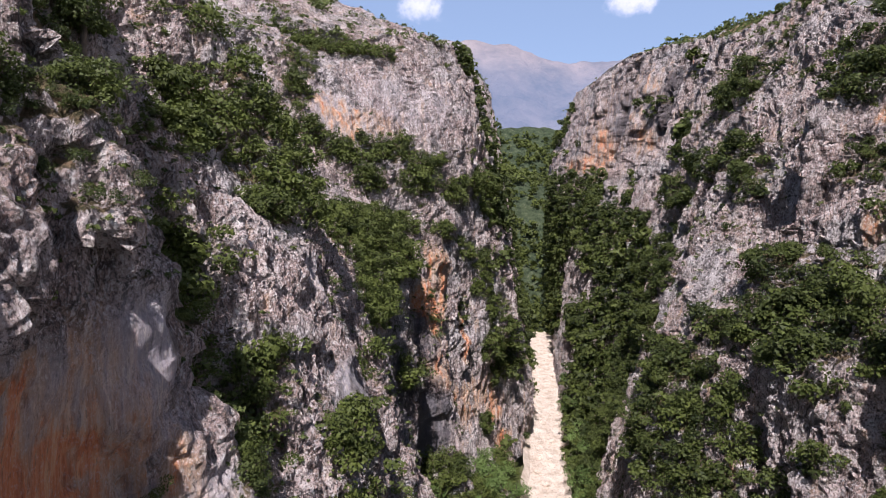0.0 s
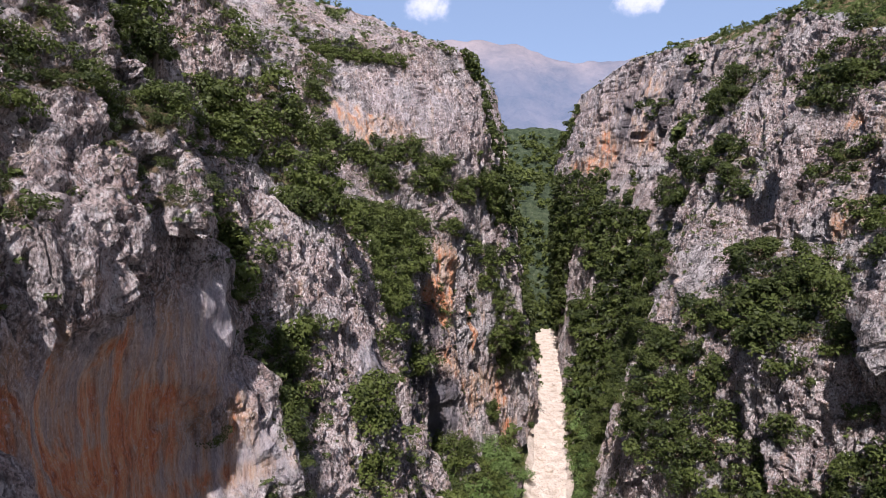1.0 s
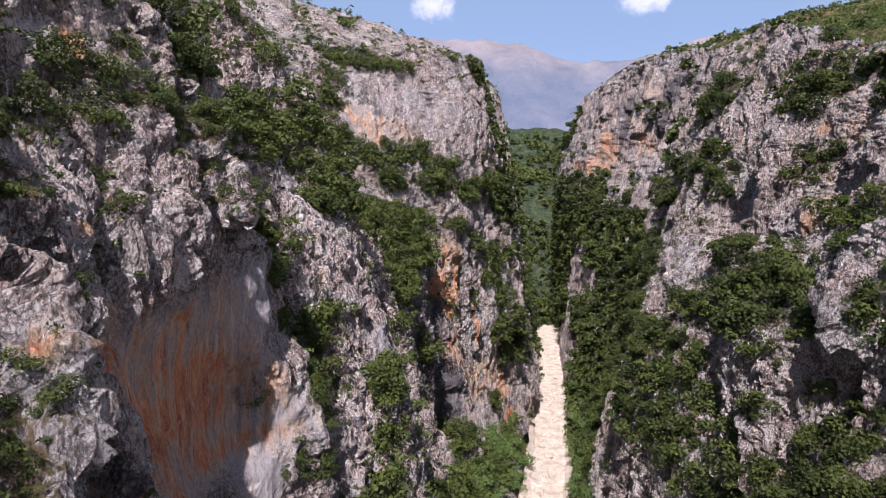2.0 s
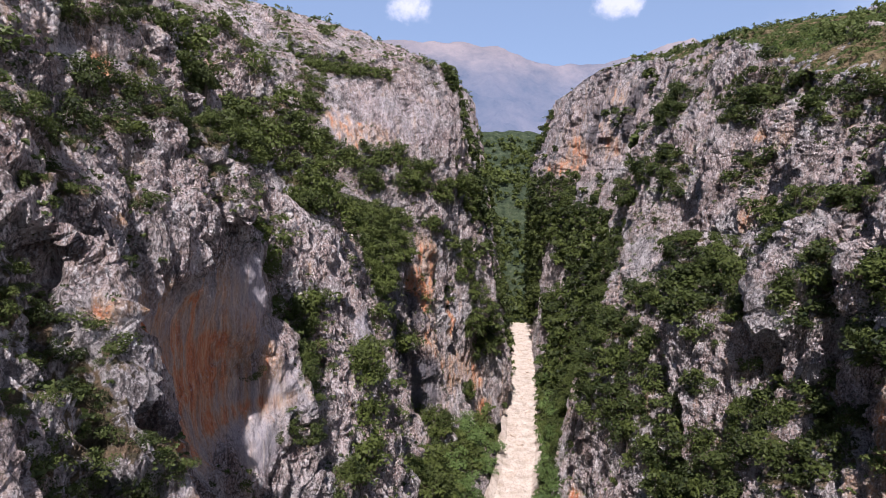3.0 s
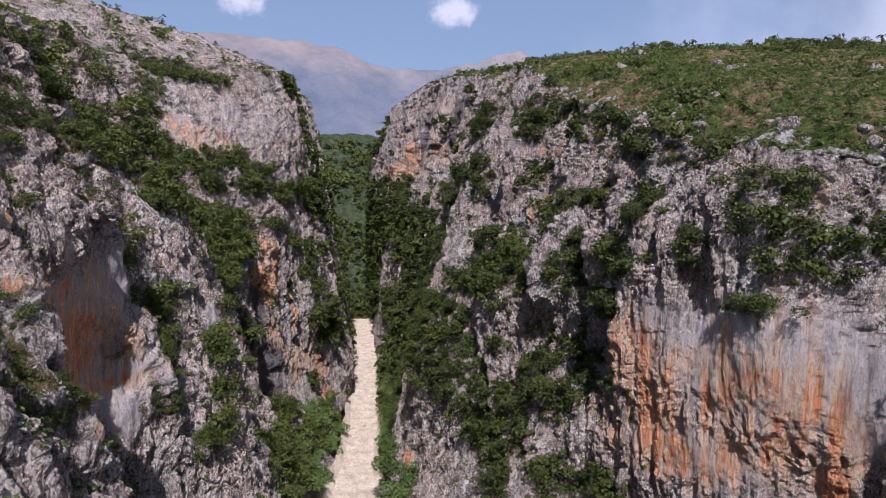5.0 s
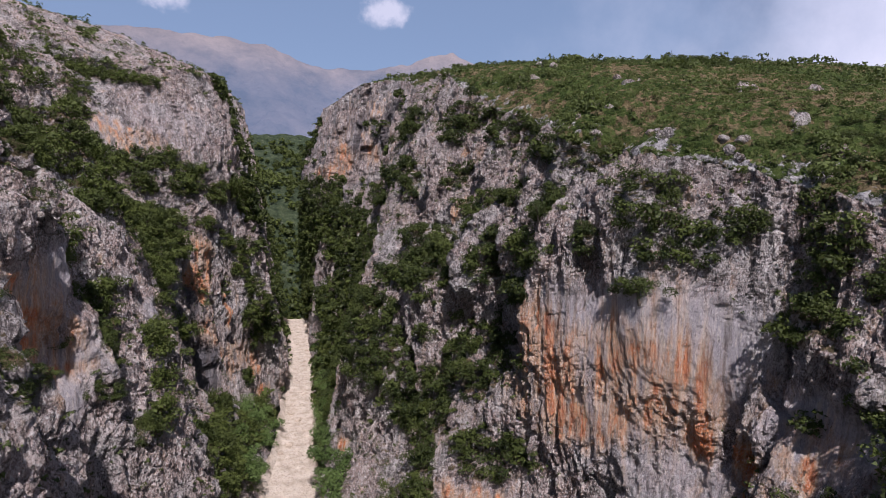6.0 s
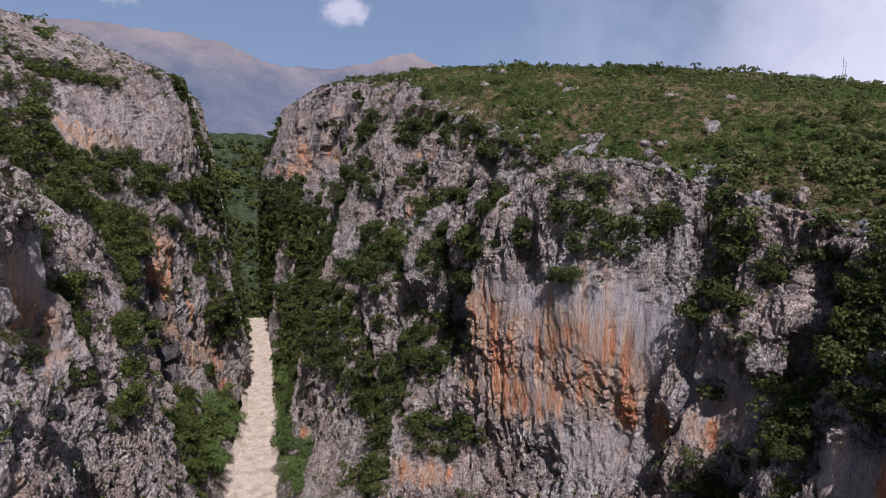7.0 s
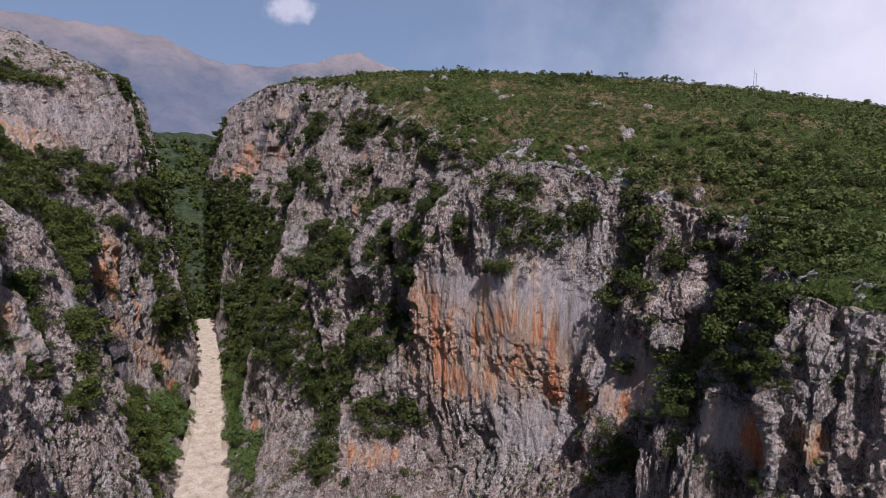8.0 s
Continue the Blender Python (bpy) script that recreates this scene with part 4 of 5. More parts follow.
YS = np.concatenate([np.arange(-90, -36, 1.5), np.arange(-36, 62, 0.27), np.arange(62, 120, 0.4), np.arange(120, 180, 0.6), np.arange(180, 281, 1.4)])
US = 1 - (1 - np.linspace(0, 1, 290)) ** 1.2
HILL_D = np.linspace(0, 1, 100)[1:] ** 2.1 * 420
west.build(YS, US, HILL_D, west_hill)
east.build(YS, US, HILL_D, east_hill)


def at(y):
    return int(np.searchsorted(YS, y))


NU = west.shape[1]
NC = west.cliff_rows
WEST_PARTS = [(-90, 16, "weathered pale limestone rib with shrubs in its clefts"), (16, 37, "grey limestone buttress with a rust-red overhang"), (37, 67, "white craggy limestone pillar above wooded ledges"), (67, 108, "grey cliff face with wooded ledges and dark clefts"), (108, 281, "tall limestone headland with an orange streak")]
EAST_PARTS = [(-90, -13, "pale limestone spur stained orange at its foot"), (-13, 3, "shadowed wooded gully in grey limestone"), (3, 36, "broad water-streaked cliff face with orange stains"), (36, 90, "grey limestone ribs with scrub between them"), (90, 281, "distant grey and pink cliffs above dense woods")]
for wall, parts, side in ((west, WEST_PARTS, "west"), (east, EAST_PARTS, "east")):
    for k, (a, b, label) in enumerate(parts):
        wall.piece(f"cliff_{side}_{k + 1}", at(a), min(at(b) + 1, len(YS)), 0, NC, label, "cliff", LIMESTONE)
    wall.piece(f"hillside_{side}", 0, len(YS), NC - 1, NU, "rocky hillside with dry grass and scrub" if side == "west" else "hillside carpeted with green scrub and grey rock", "hillside", LIMESTONE if side == "west" else SCRUB)


# ---------------------------------------------------------------- river bed and far ground
def river(y):
    return np.interp(y, [-100, 0, 40, 75, 82, 94, 101, 115, 133, 156, 187, 230, 280, 320], [-12, -2, 6.5, 13.6, 14.9, 16.6, 18.0, 21.0, 24.2, 27.2, 31.4, 38.2, 45.3, 50])


def river_half(y):
    """Half the width of the gravel."""
    return np.interp(y, [-100, 60, 75, 82, 94, 101, 115, 133, 156, 187, 230, 280], [9, 7, 5.7, 5.4, 4.1, 3.8, 3.7, 4.1, 4.2, 5.2, 6.8, 6.8])


def build_riverbed():
    ys, us = np.arange(-90, 300, 0.6), np.linspace(-1.35, 1.35, 48)
    y = np.repeat(ys[:, None], len(us), 1)
    edge = 0.5 * perlin(np.stack([0 * ys, ys / 7.0, 0 * ys], -1))
    x = river(y) + us[None] * (river_half(y) + edge[:, None])
    p = np.stack([x, y, 0 * x], -1).reshape(-1, 3)
    rut = fbm(p / (2.2, 6.0, 1), 4)
    bank = np.maximum(np.abs(np.tile(us, len(ys))) - 0.95, 0) * 4.0
    p[:, 2] = bank + 0.30 * rut + 0.25 * (ridged(p / 1.3, 3) - 0.5)
    ob = new("riverbed", mesh_from("riverbed", p, grid_faces(len(ys), len(us))[:, ::-1], (), GRAVEL))
    tagged(ob, "dry pale gravel river bed on the canyon floor", "river bed", kind="structure")


build_riverbed()


def build_ground():
    n = Nodes("far_ground")
    c = n.ramp(n.noise(0.03, 8, 0.65), (0.35, (0.04, 0.055, 0.02)), (0.6, (0.13, 0.12, 0.06)))
    mat = n.surface(c, 1.0)
    xs = np.linspace(-4500, 4500, 60)
    g = np.stack(np.meshgrid(xs, xs, indexing="ij"), -1).reshape(-1, 2)
    z = -4 + 0 * g[:, 0]
    ob = new("ground", mesh_from("ground", np.c_[g, z], grid_faces(60, 60), (), mat))
    tagged(ob, "wide scrubby ground below and beyond the canyon", "ground", kind="structure")


build_ground()


def build_valley_head():
    """The wooded slope at which the canyon bends out of sight."""
    a, b = np.linspace(-160, 300, 200), np.linspace(0, 1, 90)
    aa, bb = np.meshgrid(a, b, indexing="ij")
    y = 265 + 180 * bb + 0.1 * aa
    z = -2 + 112 * np.clip(bb, 0, 1) ** 0.8
    p = np.stack([aa, y, z], -1).reshape(-1, 3)
    p += 7 * np.stack([0 * p[:, 0], fbm(p / 40, 4), 0.7 * fbm(p / 25 + 5, 4)], -1)
    n = Nodes("wooded_slope")
    c = n.ramp(n.noise(0.25, 8, 0.7), (0.35, (0.018, 0.032, 0.016)), (0.6, (0.07, 0.09, 0.045)), (0.75, (0.2, 0.19, 0.16)))
    mat = n.surface(c, 1.0, n.bump(n.noise(0.5, 6, 0.7), 1.0, 2.0))
    ob = new("valley_head", mesh_from("valley_head", p, grid_faces(200, 90)[:, ::-1], (), mat))
    tagged(ob, "wooded slope closing the head of the canyon", "slope", kind="structure")
    return p


HEAD = build_valley_head()


def build_mountain(name, y0, crest, spread, seed, mat, label):
    """A range across the head of the valley: crest is a list of x, height above the eye."""
    a, b = np.linspace(-3200, 3200, 320), np.linspace(0, 1, 70)
    aa, bb = np.meshgrid(a, b, indexing="ij")
    top = np.interp(aa, [c[0] for c in crest], [c[1] for c in crest]) + 60
    p = np.stack([aa, y0 + spread * bb, 60 + 0 * aa], -1).reshape(-1, 3)
    ridges = ridged(p / 520.0 + seed, 5) - 0.5
    b1 = bb.ravel()
    rise = np.minimum(b1 / 0.77, 1)
    p[:, 2] = 200 + (top.ravel() - 200) * (0.25 * rise + 0.75 * rise**2) * (1 - 0.5 * np.maximum(b1 - 0.77, 0)) + 210 * ridges * np.sin(np.pi * rise) ** 0.8 + 14 * fbm(p / 90.0, 3)
    ob = new(name, mesh_from(name, p, grid_faces(320, 70)[:, ::-1], (), mat, True))
    tagged(ob, label, "mountain", kind="structure")


HAZE_NEAR = far_slope("haze_glow_range", (0.03, 0.04, 0.04), (0.11, 0.10, 0.09), (0.27, 0.35, 0.55), 0.42)
build_mountain("backdrop_mountain_1", 2300, [(-3200, 760), (-1500, 800), (-330, 829), (100, 832), (350, 806), (460, 760), (620, 730), (900, 748), (1100, 800), (1230, 868), (1370, 886), (1660, 818), (2100, 640), (3200, 420)], 1300, 3.0, HAZE_NEAR, "distant bare mountain range with blue haze as a glow")


# ---------------------------------------------------------------- trees and shrubs
def leaf_cloud(rng, lobes, leaves, size, squash=0.8):
    """Leaf sprays round a few lobes, within a crown about 2 m across: arrays of triangles (n, 3, 3)."""
    c = rng.normal(size=(lobes, 3)) * (0.40, 0.40, 0.28) + (0, 0, 0.75 * squash)
    r = rng.uniform(0.30, 0.60, lobes)
    k = rng.choice(lobes, leaves, p=r**2 / (r**2).sum())
    d = rng.normal(size=(leaves, 3))
    d[:, 2] = np.where(d[:, 2] < -0.6, -d[:, 2], d[:, 2])
    d /= np.linalg.norm(d, axis=1)[:, None]
    centre = c[k] + d * (r[k] * rng.uniform(0.70, 1.10, leaves))[:, None] * (1, 1, squash)
    nrm = d + rng.normal(size=(leaves, 3)) * 0.5 + (0, 0, 0.25)
    nrm /= np.linalg.norm(nrm, axis=1)[:, None]
    side = np.cross(nrm, rng.normal(size=(leaves, 3)))
    side /= np.linalg.norm(side, axis=1)[:, None]
    up = np.cross(nrm, side)
    s = size * rng.uniform(0.6, 1.4, leaves)[:, None]
    tri = np.stack([centre - side * s - up * s * 0.55, centre + side * s * rng.uniform(0.6, 1.1, (leaves, 1)) - up * s * 0.4, centre + up * s * 1.1 - nrm * s * 0.3], 1)
    tri[:, :, 2] = np.maximum(tri[:, :, 2], -0.15)
    return tri


def tube(points, radii, sides=6):
    """A tapered limb along points."""
    verts, faces = [], []
    pts = [Vector(p) for p in points]
    for i, (p, r) in enumerate(zip(pts, radii)):
        way = (pts[min(i + 1, len(pts) - 1)] - pts[max(i - 1, 0)]).normalized()
        a = way.orthogonal().normalized()
        b = way.cross(a)
        for s in range(sides):
            t = 2 * math.pi * s / sides
            verts.append(p + (a * math.cos(t) + b * math.sin(t)) * r)
    for i in range(len(pts) - 1):
        for s in range(sides):
            s2 = (s + 1) % sides
            faces.append((i * sides + s, i * sides + s2, (i + 1) * sides + s2, (i + 1) * sides + s))
    return verts, faces


def trunk_mesh(rng, height):
    verts, faces = [], []

    def add(points, radii):
        v, f = tube(points, radii)
        faces.extend(tuple(i + len(verts) for i in q) for q in f)
        verts.extend(v)

    bend = rng.normal(size=2) * 0.12
    add([(0, 0, -0.5), (bend[0], bend[1], height * 0.35), (bend[0] * 2, bend[1] * 2.2, height * 0.75)], [0.11, 0.08, 0.04])
    for k in range(4):
        t = 2 * math.pi * (k + rng.uniform(-0.3, 0.3)) / 4
        e = (math.cos(t) * 0.55, math.sin(t) * 0.55, height * rng.uniform(0.6, 0.9))
        add([(bend[0], bend[1], height * 0.3), (e[0] * 0.5, e[1] * 0.5, height * 0.5), e], [0.055, 0.04, 0.015])
    return mesh_from("trunk", np.array(verts), np.array(faces), (), BARK, True)


def part(name, mesh, parent, label=""):
    ob = new(name, mesh)
    ob.parent = parent
    return tagged(ob, label) if label else ob


def crown_mesh(rng, leaves, size, mat, lobes=9, squash=0.85):
    q = leaf_cloud(rng, lobes, leaves, size, squash)
    return mesh_from("crown", q.reshape(-1, 3), np.arange(len(q) * 3).reshape(-1, 3), [("tint", np.full(len(q) * 3, 0.15))], mat)


TREE_RNG = np.random.RandomState(11)


def tree_kind(name, mat, label, category, group, leaves=1150, leaf=0.07):
    """One tree at the origin, 2 m across: trunk and leafy crown under an empty at its base."""
    base = new(name)
    part("trunk", trunk_mesh(TREE_RNG, 1.3), base)
    part("crown", crown_mesh(TREE_RNG, leaves, leaf, mat, 12), base)
    return tagged(base, label, category, group)


def scatter(wall, weight, count, spacing, rng, taken):
    """Places on a wall, no two closer than their spacing."""
    w = np.clip(weight, 0, None) * wall.area
    ids = rng.choice(len(w), min(count * 6, int((w > 0).sum())), replace=False, p=w / w.sum())
    picked = []
    for i in ids:
        p = wall.p[i]
        cell = tuple(np.floor(p / spacing).astype(int))
        near = False
        for dx in (-1, 0, 1):
            for dy in (-1, 0, 1):
                for dz in (-1, 0, 1):
                    for o in taken.get((cell[0] + dx, cell[1] + dy, cell[2] + dz), ()):
                        if ((o - p) ** 2).sum() < spacing**2:
                            near = True
        if near:
            continue
        taken.setdefault(cell, []).append(p)
        picked.append(i)
        if len(picked) >= count:
            break
    return np.array(picked, int)


def shrub_mass(name, wall, ids, sizes, rng, mat, leaves, leaf, label, lobes=6, squash=0.8, variants=12):
    """Shrubs too many to count, as one mesh of leaf sprays."""
    kinds = [leaf_cloud(rng, lobes, leaves, leaf, squash) for _ in range(variants)]
    allq, tints = [], []
    which = rng.randint(variants, size=len(ids))
    for k in range(variants):
        sel = ids[which == k]
        if not len(sel):
            continue
        s = sizes[which == k][:, None, None]
        t = rng.uniform(0, 2 * math.pi, len(sel))
        c, sn = np.cos(t)[:, None], np.sin(t)[:, None]
        v = kinds[k].reshape(1, -1, 3)
        stretch = rng.uniform(0.75, 1.25, (len(sel), 1))
        x = (v[:, :, 0] * c - v[:, :, 1] * sn) * stretch
        y = v[:, :, 0] * sn + v[:, :, 1] * c
        q = np.stack([x, y, np.repeat(v[:, :, 2], len(sel), 0)], -1) * s
        q += (wall.p[sel] + wall.n[sel] * s[:, 0] * 0.4 - np.array([0, 0, 0.4]) * s[:, 0])[:, None]
        allq.append(q.reshape(-1, 3))
        tints.append(np.repeat(rng.uniform(0, 0.75, len(sel)), v.shape[1]))
    v = np.concatenate(allq)
    ob = new(name, mesh_from(name, v, np.arange(len(v)).reshape(-1, 3), [("tint", np.concatenate(tints))], mat))
    return tagged(ob, label, "shrubs", kind="stuff")


def p_far(p):
    return p[1] > 48


def plant():
    rng = np.random.RandomState(5)
    oak = [tree_kind("evergreen_tree", LEAF_DARK, "dark evergreen tree rooted in a cleft of the cliff", "tree", "trees on the ledges") for _ in range(5)]
    near_oak = [tree_kind("evergreen_tree", LEAF_DARK, "dark evergreen tree rooted in a cleft of the cliff", "tree", "trees on the ledges", 2600, 0.048) for _ in range(3)]
    plane = [tree_kind("riverside_tree", LEAF_LIGHT, "light green broadleaf tree beside the gravel bed", "tree", "trees along the river bed") for _ in range(4)]
    for wall, n_tree, n_shrub in ((west, 90, 1350), (east, 140, 1750)):
        taken = {}
        y, z = wall.p[:, 1], wall.p[:, 2]
        open_ = smooth(0.42, 0.8, wall.cover) * wall.on_cliff * (z > 1.5)
        ids = scatter(wall, open_ * (wall.wood > 0.3) * (y < 135) * (y > -30) * (z > 12) * wall.below * (np.hypot(wall.p[:, 0], np.maximum(y, -5)) > 27), n_tree, 3.4, rng, taken)
        for i in ids:
            s = rng.uniform(1.1, 2.0) * (1.2 if p_far(wall.p[i]) else 1.0)
            p = wall.p[i] + wall.n[i] * 0.1
            s *= 0.62 if math.hypot(p[0], p[1]) < 30 else 1.0
            kinds = near_oak if math.hypot(p[0], max(p[1], 0)) < 48 else oak
            copy_thing(kinds[rng.randint(len(kinds))], pose(p[0], p[1], p[2] - 0.3, 0, 0, rng.uniform(0, 360)) @ Matrix.Diagonal((s, s, s * rng.uniform(0.85, 1.2), 1)))
        if wall is east:
            copse = (~wall.on_cliff) * (np.abs(y + 8) < 16) * (wall.p[:, 0] < 86)
            crest = (~wall.on_cliff) * (np.hypot(wall.p[:, 0] - 96, y - 60) < 9)
            some = np.concatenate([scatter(wall, 1.0 * copse, 55, 2.3, rng, taken), scatter(wall, 1.0 * crest, 18, 2.6, rng, taken)])
            for i in some:
                s, p = rng.uniform(0.9, 1.7), wall.p[i]
                copy_thing(near_oak[rng.randint(len(near_oak))], pose(p[0], p[1], p[2] - 0.5, 0, 0, rng.uniform(0, 360)) @ Matrix.Diagonal((s, s, s * 0.85, 1)))
        clear = np.abs(wall.p[:, 0] - river(y)) - river_half(y)
        foot = (z > 0.8) * (z < 9) * (y > 60) * (y < (118 if wall is west else 205)) * wall.on_cliff * (clear > 1.7)
        ids = scatter(wall, 1.0 * foot, 45, 4.2, rng, taken)
        for i in ids:
            s = rng.uniform(2.0, 3.2)
            p = wall.p[i]
            copy_thing(plane[rng.randint(len(plane))], pose(p[0], p[1], p[2] - 0.4, 0, 0, rng.uniform(0, 360)) @ Matrix.Diagonal((s, s, s, 1)))
        name = "west" if wall is west else "east"
        reach = np.hypot(wall.p[:, 0], np.maximum(y, 0))
        close = open_ * (reach < 42) * (y > -40)
        ids = scatter(wall, close, 360, 0.95, rng, taken)
        shrub_mass("near_shrubs", wall, ids, rng.uniform(0.35, 1.15, len(ids)) * (0.8 + 0.4 * wall.wood[ids]) * (0.7 + 0.3 * smooth(22, 34, reach[ids])), rng, LEAF_DARK, 600, 0.064, "dark evergreen shrubs growing from ledges and clefts", 8)
        near = open_ * (y < 130) * (y > -40) * (reach >= 42)
        ids = scatter(wall, near, n_shrub, 1.15, rng, taken)
        shrub_mass("cliff_shrubs", wall, ids, rng.uniform(0.6, 1.6, len(ids)) * (0.8 + 0.4 * wall.wood[ids]), rng, LEAF_DARK, 230, 0.108, "dark evergreen shrubs growing from ledges and clefts", 7)
        farther = open_ * (y >= 130)
        ids = scatter(wall, farther, 600 if wall is west else 1700, 2.0, rng, taken)
        shrub_mass("far_shrubs", wall, ids, rng.uniform(1.0, 2.6, len(ids)), rng, LEAF_DARK, 100, 0.19, "distant dark trees and shrubs on the cliffs")
        low = smooth(-0.1, 0.45, wall.cover) * wall.on_cliff * (wall.n[:, 2] > -0.1) * (y < 110) * (y > -36)
        ids = scatter(wall, low, 4600, 0.5, rng, taken)
        shrub_mass("low_scrub", wall, ids, rng.uniform(0.15, 0.48, len(ids)), rng, LEAF_SCRUB, 24, 0.30, "small olive-green scrub on the rock", 4, 0.6)
        d = np.hypot(wall.p[:, 0], wall.p[:, 1])
        hill = smooth(0.15, 0.7, wall.cover) * (~wall.on_cliff) * (d < 260) * (y > -60) / (20 + d) ** 1.5 * ((0.25 + wall.rim) * (y > 6) if wall is west else 1.0)
        big = 0.6 + 0.9 * smooth(0.0, 0.9, fbm(wall.p / 11.0 + 90, 2) + 0.4 * smooth(30, 0, np.abs(y + 12)))
        ids = scatter(wall, hill, 5400 if wall is east else 3400, 0.95, rng, taken)
        for there, leaves, leaf in ((d[ids] < 95, 90, 0.135), (d[ids] >= 95, 40, 0.20)):
            some = ids[there]
            shrub_mass("hillside_scrub", wall, some, rng.uniform(0.7, 1.6, len(some)) * big[some], rng, LEAF_SCRUB, leaves, leaf, "low green scrub covering the hillside", 6, 0.55)
    head = Wall(0)
    head.p, head.n, head.area = HEAD, np.tile((0.0, -0.6, 0.8), (len(HEAD), 1)), np.ones(len(HEAD))
    ids = scatter(head, smooth(-0.35, 0.1, fbm(HEAD / 22.0, 3)) * (HEAD[:, 1] < 440) * (np.abs(HEAD[:, 0] - 40) < 110), 1500, 3.0, rng, {})
    shrub_mass("valley_head_woods", head, ids, rng.uniform(1.8, 3.6, len(ids)), rng, LEAF_DARK, 60, 0.26, "far woods on the slope at the canyon's head")
    for ob in oak + near_oak + plane:
        for o in (*ob.children, ob):
            bpy.data.objects.remove(o)


plant()


# ---------------------------------------------------------------- loose rocks
def rock_mesh(name, seed, size, sharp=0.35, detail=3, mat=None):
    """A weathered limestone block of about the given size in metres."""
    bm = bmesh.new()
    bmesh.ops.create_icosphere(bm, subdivisions=detail, radius=0.5)
    bm.verts.ensure_lookup_table()
    p = np.array([v.co for v in bm.verts])
    d = fbm(p * 1.6 + seed, 3) * 0.28 + sharp * (blocks(p * 3.1 + seed)[1] - 0.5) * 0.7 + 0.05 * fbm(p * 7 + seed, 2)
    if detail > 3:
        tall = p * (5.0, 5.0, 2.2) + seed
        d += 0.45 * (ridged(tall, 3) - 0.55) + 0.22 * (blocks(tall * 1.7)[1] - 0.5)
    p = p * (1 + d)[:, None] * size
    faces = np.array([[v.index for v in f.verts] for f in bm.faces])
    bm.free()
    zero = np.zeros(len(p))
    return mesh_from(name, p, faces, [("face", zero), ("stain", zero), ("soil", zero - 0.3), ("rim", zero)], mat or LIMESTONE)


def put_rock(name, seed, at_, size, turn, label, category, group="", detail=3):
    ob = new(name, rock_mesh(name, seed, size, 0.35, detail))
    ob.matrix_world = pose(*at_, 0, 0, turn)
    return tagged(ob, label, category, group)


def ground_z(wall, x, y):
    """The height of a wall's own surface nearest to a place in plan."""
    i = np.argmin((wall.p[:, 0] - x) ** 2 + (wall.p[:, 1] - y) ** 2)
    return wall.p[i]


OUTCROP_RNG = np.random.RandomState(3)
for k, (x, y, reach) in enumerate([(50, 19, 3), (54, 12.5, 2.5), (58.4, -5, 2), (63.6, 12.5, 2), (57.5, -13, 2), (64, 43, 4), (57, 64, 3), (66, 71, 3), (61, 5, 2), (52, 34, 3), (72, 28, 2.5), (47, 29, 2.5), (80, 22, 3)]):
    for m in range(4):
        a, r = OUTCROP_RNG.uniform(0, 2 * math.pi), reach * OUTCROP_RNG.uniform(0.1, 1.0)
        q = ground_z(east, x + 0.6 * r * math.cos(a), y + 1.4 * r * math.sin(a))
        size = np.array((1.3, 1.7, 1.5)) * OUTCROP_RNG.uniform(0.5, 1.15) * OUTCROP_RNG.uniform(0.75, 1.3, 3)
        put_rock("rock_outcrop", 3.1 * k + 0.7 * m, (q[0], q[1], q[2] + 0.05 * size[2]), tuple(size), 37 * k + 80 * m, "pale grey limestone outcrop among the scrub", "rock", "outcrops on the hillside")
for k, (x, y, z, sx, sy, sz) in enumerate([(42.0, -14.5, 31.5, 3.4, 4.0, 12.0), (40.6, -19.0, 32.5, 3.2, 3.4, 11.0)]):
    put_rock("rock_pinnacle", 20 + 5.3 * k, (x, y, z), (sx, sy, sz), 20 * k, "pale limestone pinnacle standing in the wooded gully", "rock", "pinnacles below the cliff", 5)

BOULDER_RNG = np.random.RandomState(21)
BOULDERS = [rock_mesh("boulder", 40 + 7.7 * k, (1.0, 0.8, 0.6), mat=GRAVEL) for k in range(5)]
for k in range(90):
    y = 70 + 200 * BOULDER_RNG.uniform(0.25, 1) ** 1.3
    x = river(y) + BOULDER_RNG.uniform(-0.95, 0.95) * river_half(y)
    s = BOULDER_RNG.uniform(0.35, 1.0) ** 2.5 * 2.2
    ob = new("boulder", BOULDERS[k % 5])
    ob.matrix_world = pose(x, y, 0.12 * s, 0, 0, BOULDER_RNG.uniform(0, 360)) @ Matrix.Diagonal((s, s, s, 1))
    tagged(ob, "grey limestone boulder on the pale gravel", "boulder", "boulders on the river bed")


# ---------------------------------------------------------------- mast on the hilltop
def build_mast(x, y, height):
    n = Nodes("galvanised_steel")
    steel = n.surface(n.ramp(n.noise(8, 3, 0.5), (0.4, (0.32, 0.32, 0.33)), (0.6, (0.45, 0.45, 0.46))), 0.5, None, 0.5)
    base = new("hilltop_mast")
    q = ground_z(east, x, y)
    base.location = (q[0], q[1], q[2] - 0.3)
    for k, (dx, h) in enumerate(((-0.55, height), (0.55, height * 0.85))):
        v, f = tube([(dx, 0, 0), (dx, 0, h)], [0.09, 0.06])
        part("pole", mesh_from("pole", np.array(v), np.array(f), (), steel), base)
    for k in range(4):
        z = height * (0.3 + 0.17 * k)
        v, f = tube([(-0.55, 0, z), (0.55, 0, z)], [0.04, 0.04])
        part("crossbar", mesh_from("crossbar", np.array(v), np.array(f), (), steel), base)
    tagged(base, "thin twin-poled steel mast on the scrubby hilltop", "mast")


build_mast(152, 49, 6.5)


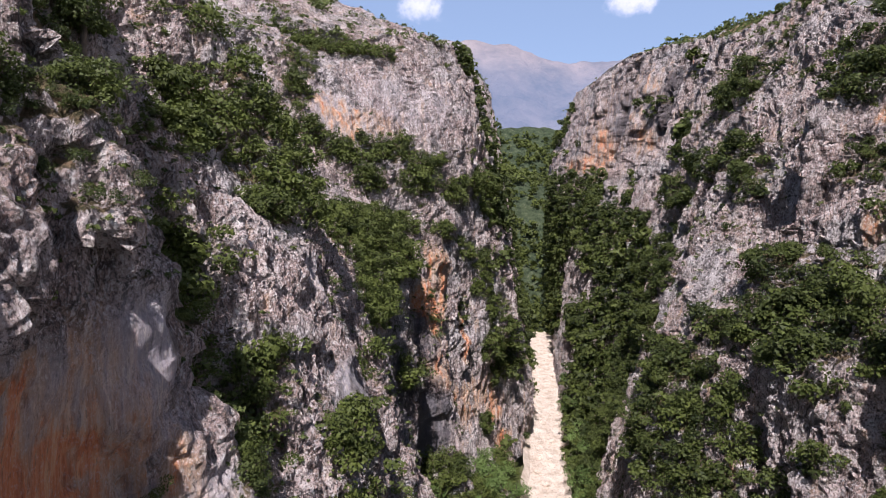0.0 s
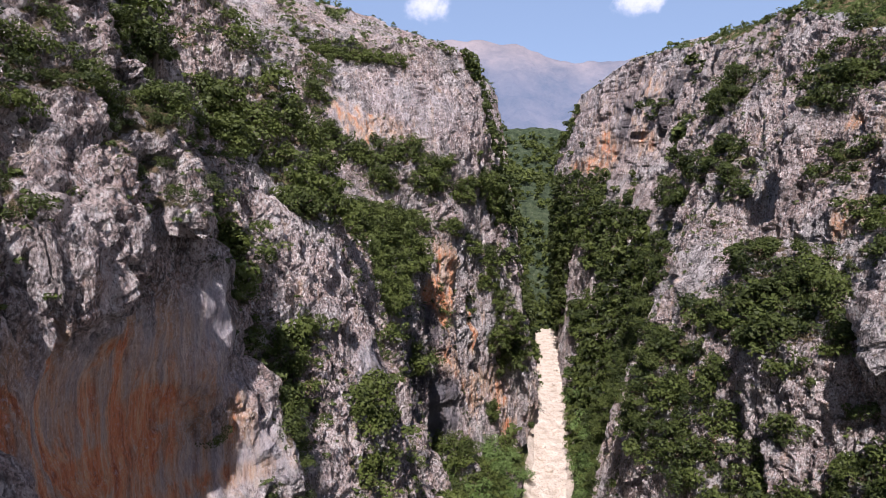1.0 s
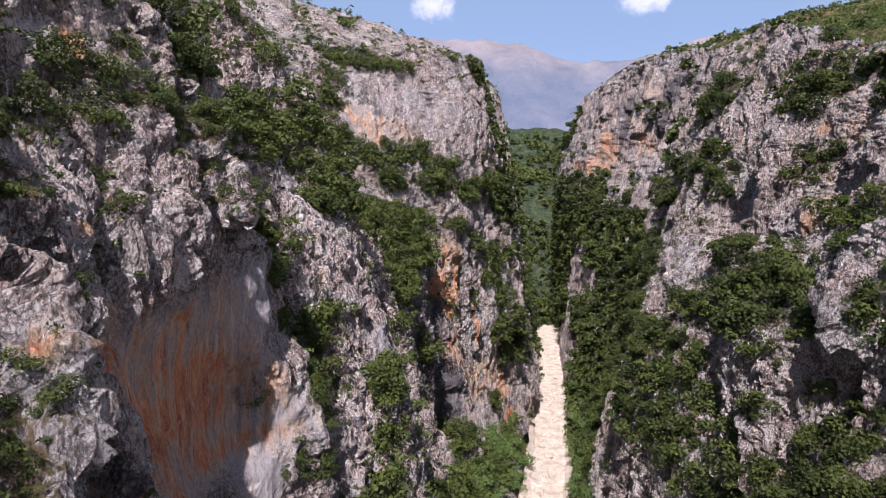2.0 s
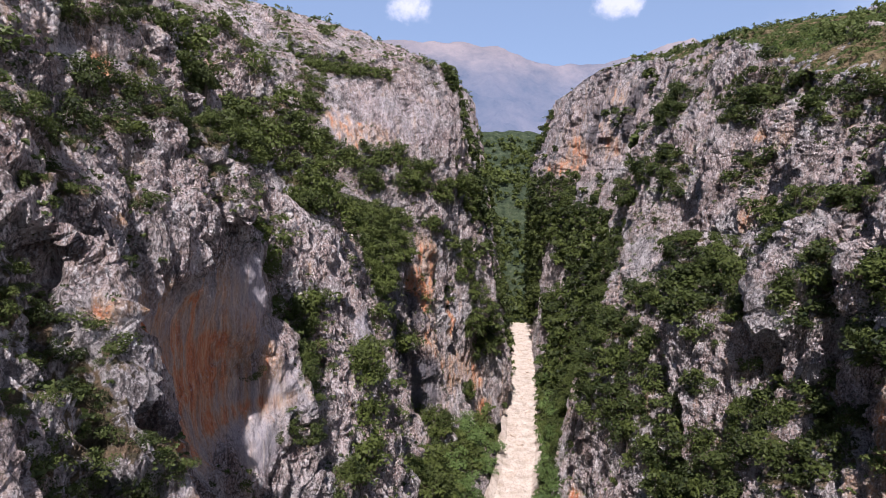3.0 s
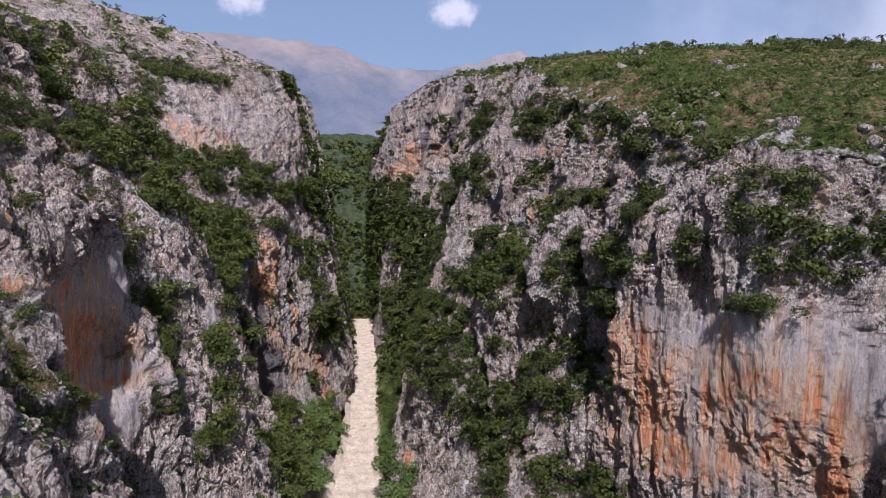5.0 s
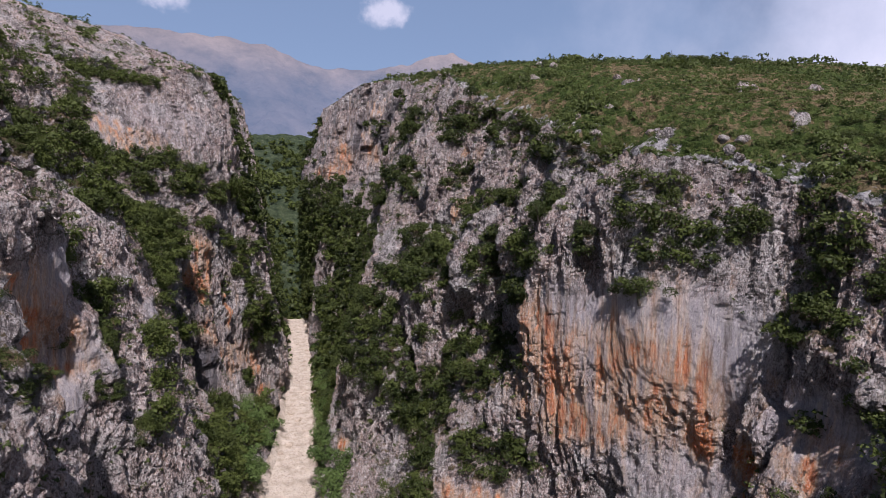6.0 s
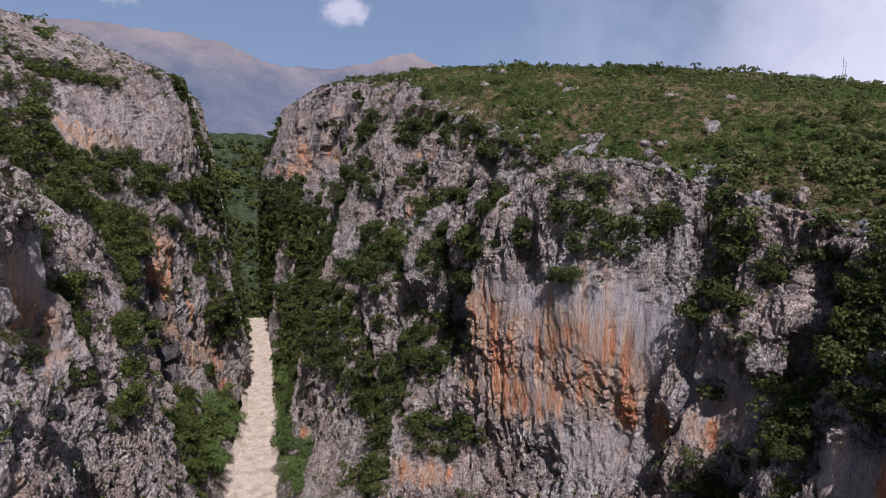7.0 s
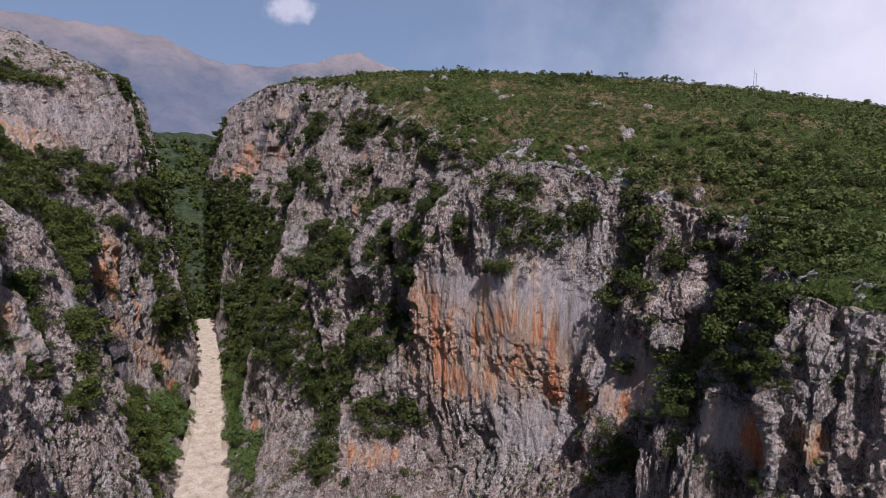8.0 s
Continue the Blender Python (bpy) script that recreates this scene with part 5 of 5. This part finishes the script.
# ---------------------------------------------------------------- clouds
def cloud_material(name, threshold, glow, scale, most=1.0, tone=(0.93, 0.90, 0.95), width=0.46):
    n = Nodes(name)
    soft = n.attribute("soft")
    a = n.band(n.math("ADD", n.noise(scale, 8, 0.58), n.math("MULTIPLY", soft, 0.55)), threshold, threshold + width)
    a = n.math("MULTIPLY", a, most)
    clear = n.nt.nodes.new("ShaderNodeBsdfTransparent")
    light = n.node("ShaderNodeEmission", Color=(*tone, 1), Strength=glow)
    both = n.nt.nodes.new("ShaderNodeMixShader")
    n.put(both.inputs[0], a)
    n.nt.links.new(clear.outputs[0], both.inputs[1])
    n.nt.links.new(light.outputs[0], both.inputs[2])
    n.nt.links.new(both.outputs[0], n.out.inputs["Surface"])
    return n.mat


def cloud_sheet(name, az0, az1, el0, el1, mat, label, radius=4300):
    """A veil of cloud on a far dome, thinning towards its edges."""
    az, el = np.radians(np.linspace(az0, az1, 60)), np.radians(np.linspace(el0, el1, 30))
    aa, ee = np.meshgrid(az, el, indexing="ij")
    p = radius * np.stack([np.sin(aa) * np.cos(ee), np.cos(aa) * np.cos(ee), np.sin(ee)], -1).reshape(-1, 3)
    u, v = np.meshgrid(np.linspace(-1, 1, 60), np.linspace(-1, 1, 30), indexing="ij")
    edge = 1 - 1.9 * np.clip(np.hypot(u, v).ravel(), 0, 1)
    ob = new(name, mesh_from(name, p, grid_faces(60, 30), [("soft", edge)], mat, True))
    tagged(ob, label, "cloud", kind="structure")


VEIL = cloud_material("cloud_veil", 0.09, 1.05, 0.0005, 0.92, (0.92, 0.90, 0.96), 0.70)
PUFF = cloud_material("cloud_puff", 0.50, 0.95, 0.0085, 0.62)
cloud_sheet("backdrop_cloud_1", 26, 150, -30, 62, VEIL, "broad thin veil of white summer cloud")
cloud_sheet("backdrop_cloud_2", 11.0, 21.5, 14.8, 21.5, PUFF, "small white cumulus cloud in the blue sky")
cloud_sheet("backdrop_cloud_3", -8.0, 2.0, 14.8, 20.5, PUFF, "small wisp of white cloud")
# glowing bluish haze sheet, added to lift the sky's brightness
THIN = cloud_material("sky_haze_glow", 0.05, 0.80, 0.0009, 0.36, (0.56, 0.75, 1.0))
cloud_sheet("backdrop_cloud_4", -95, 85, -40, 60, THIN, "thin high haze sheet, glowing to brighten the blue sky", 4500)
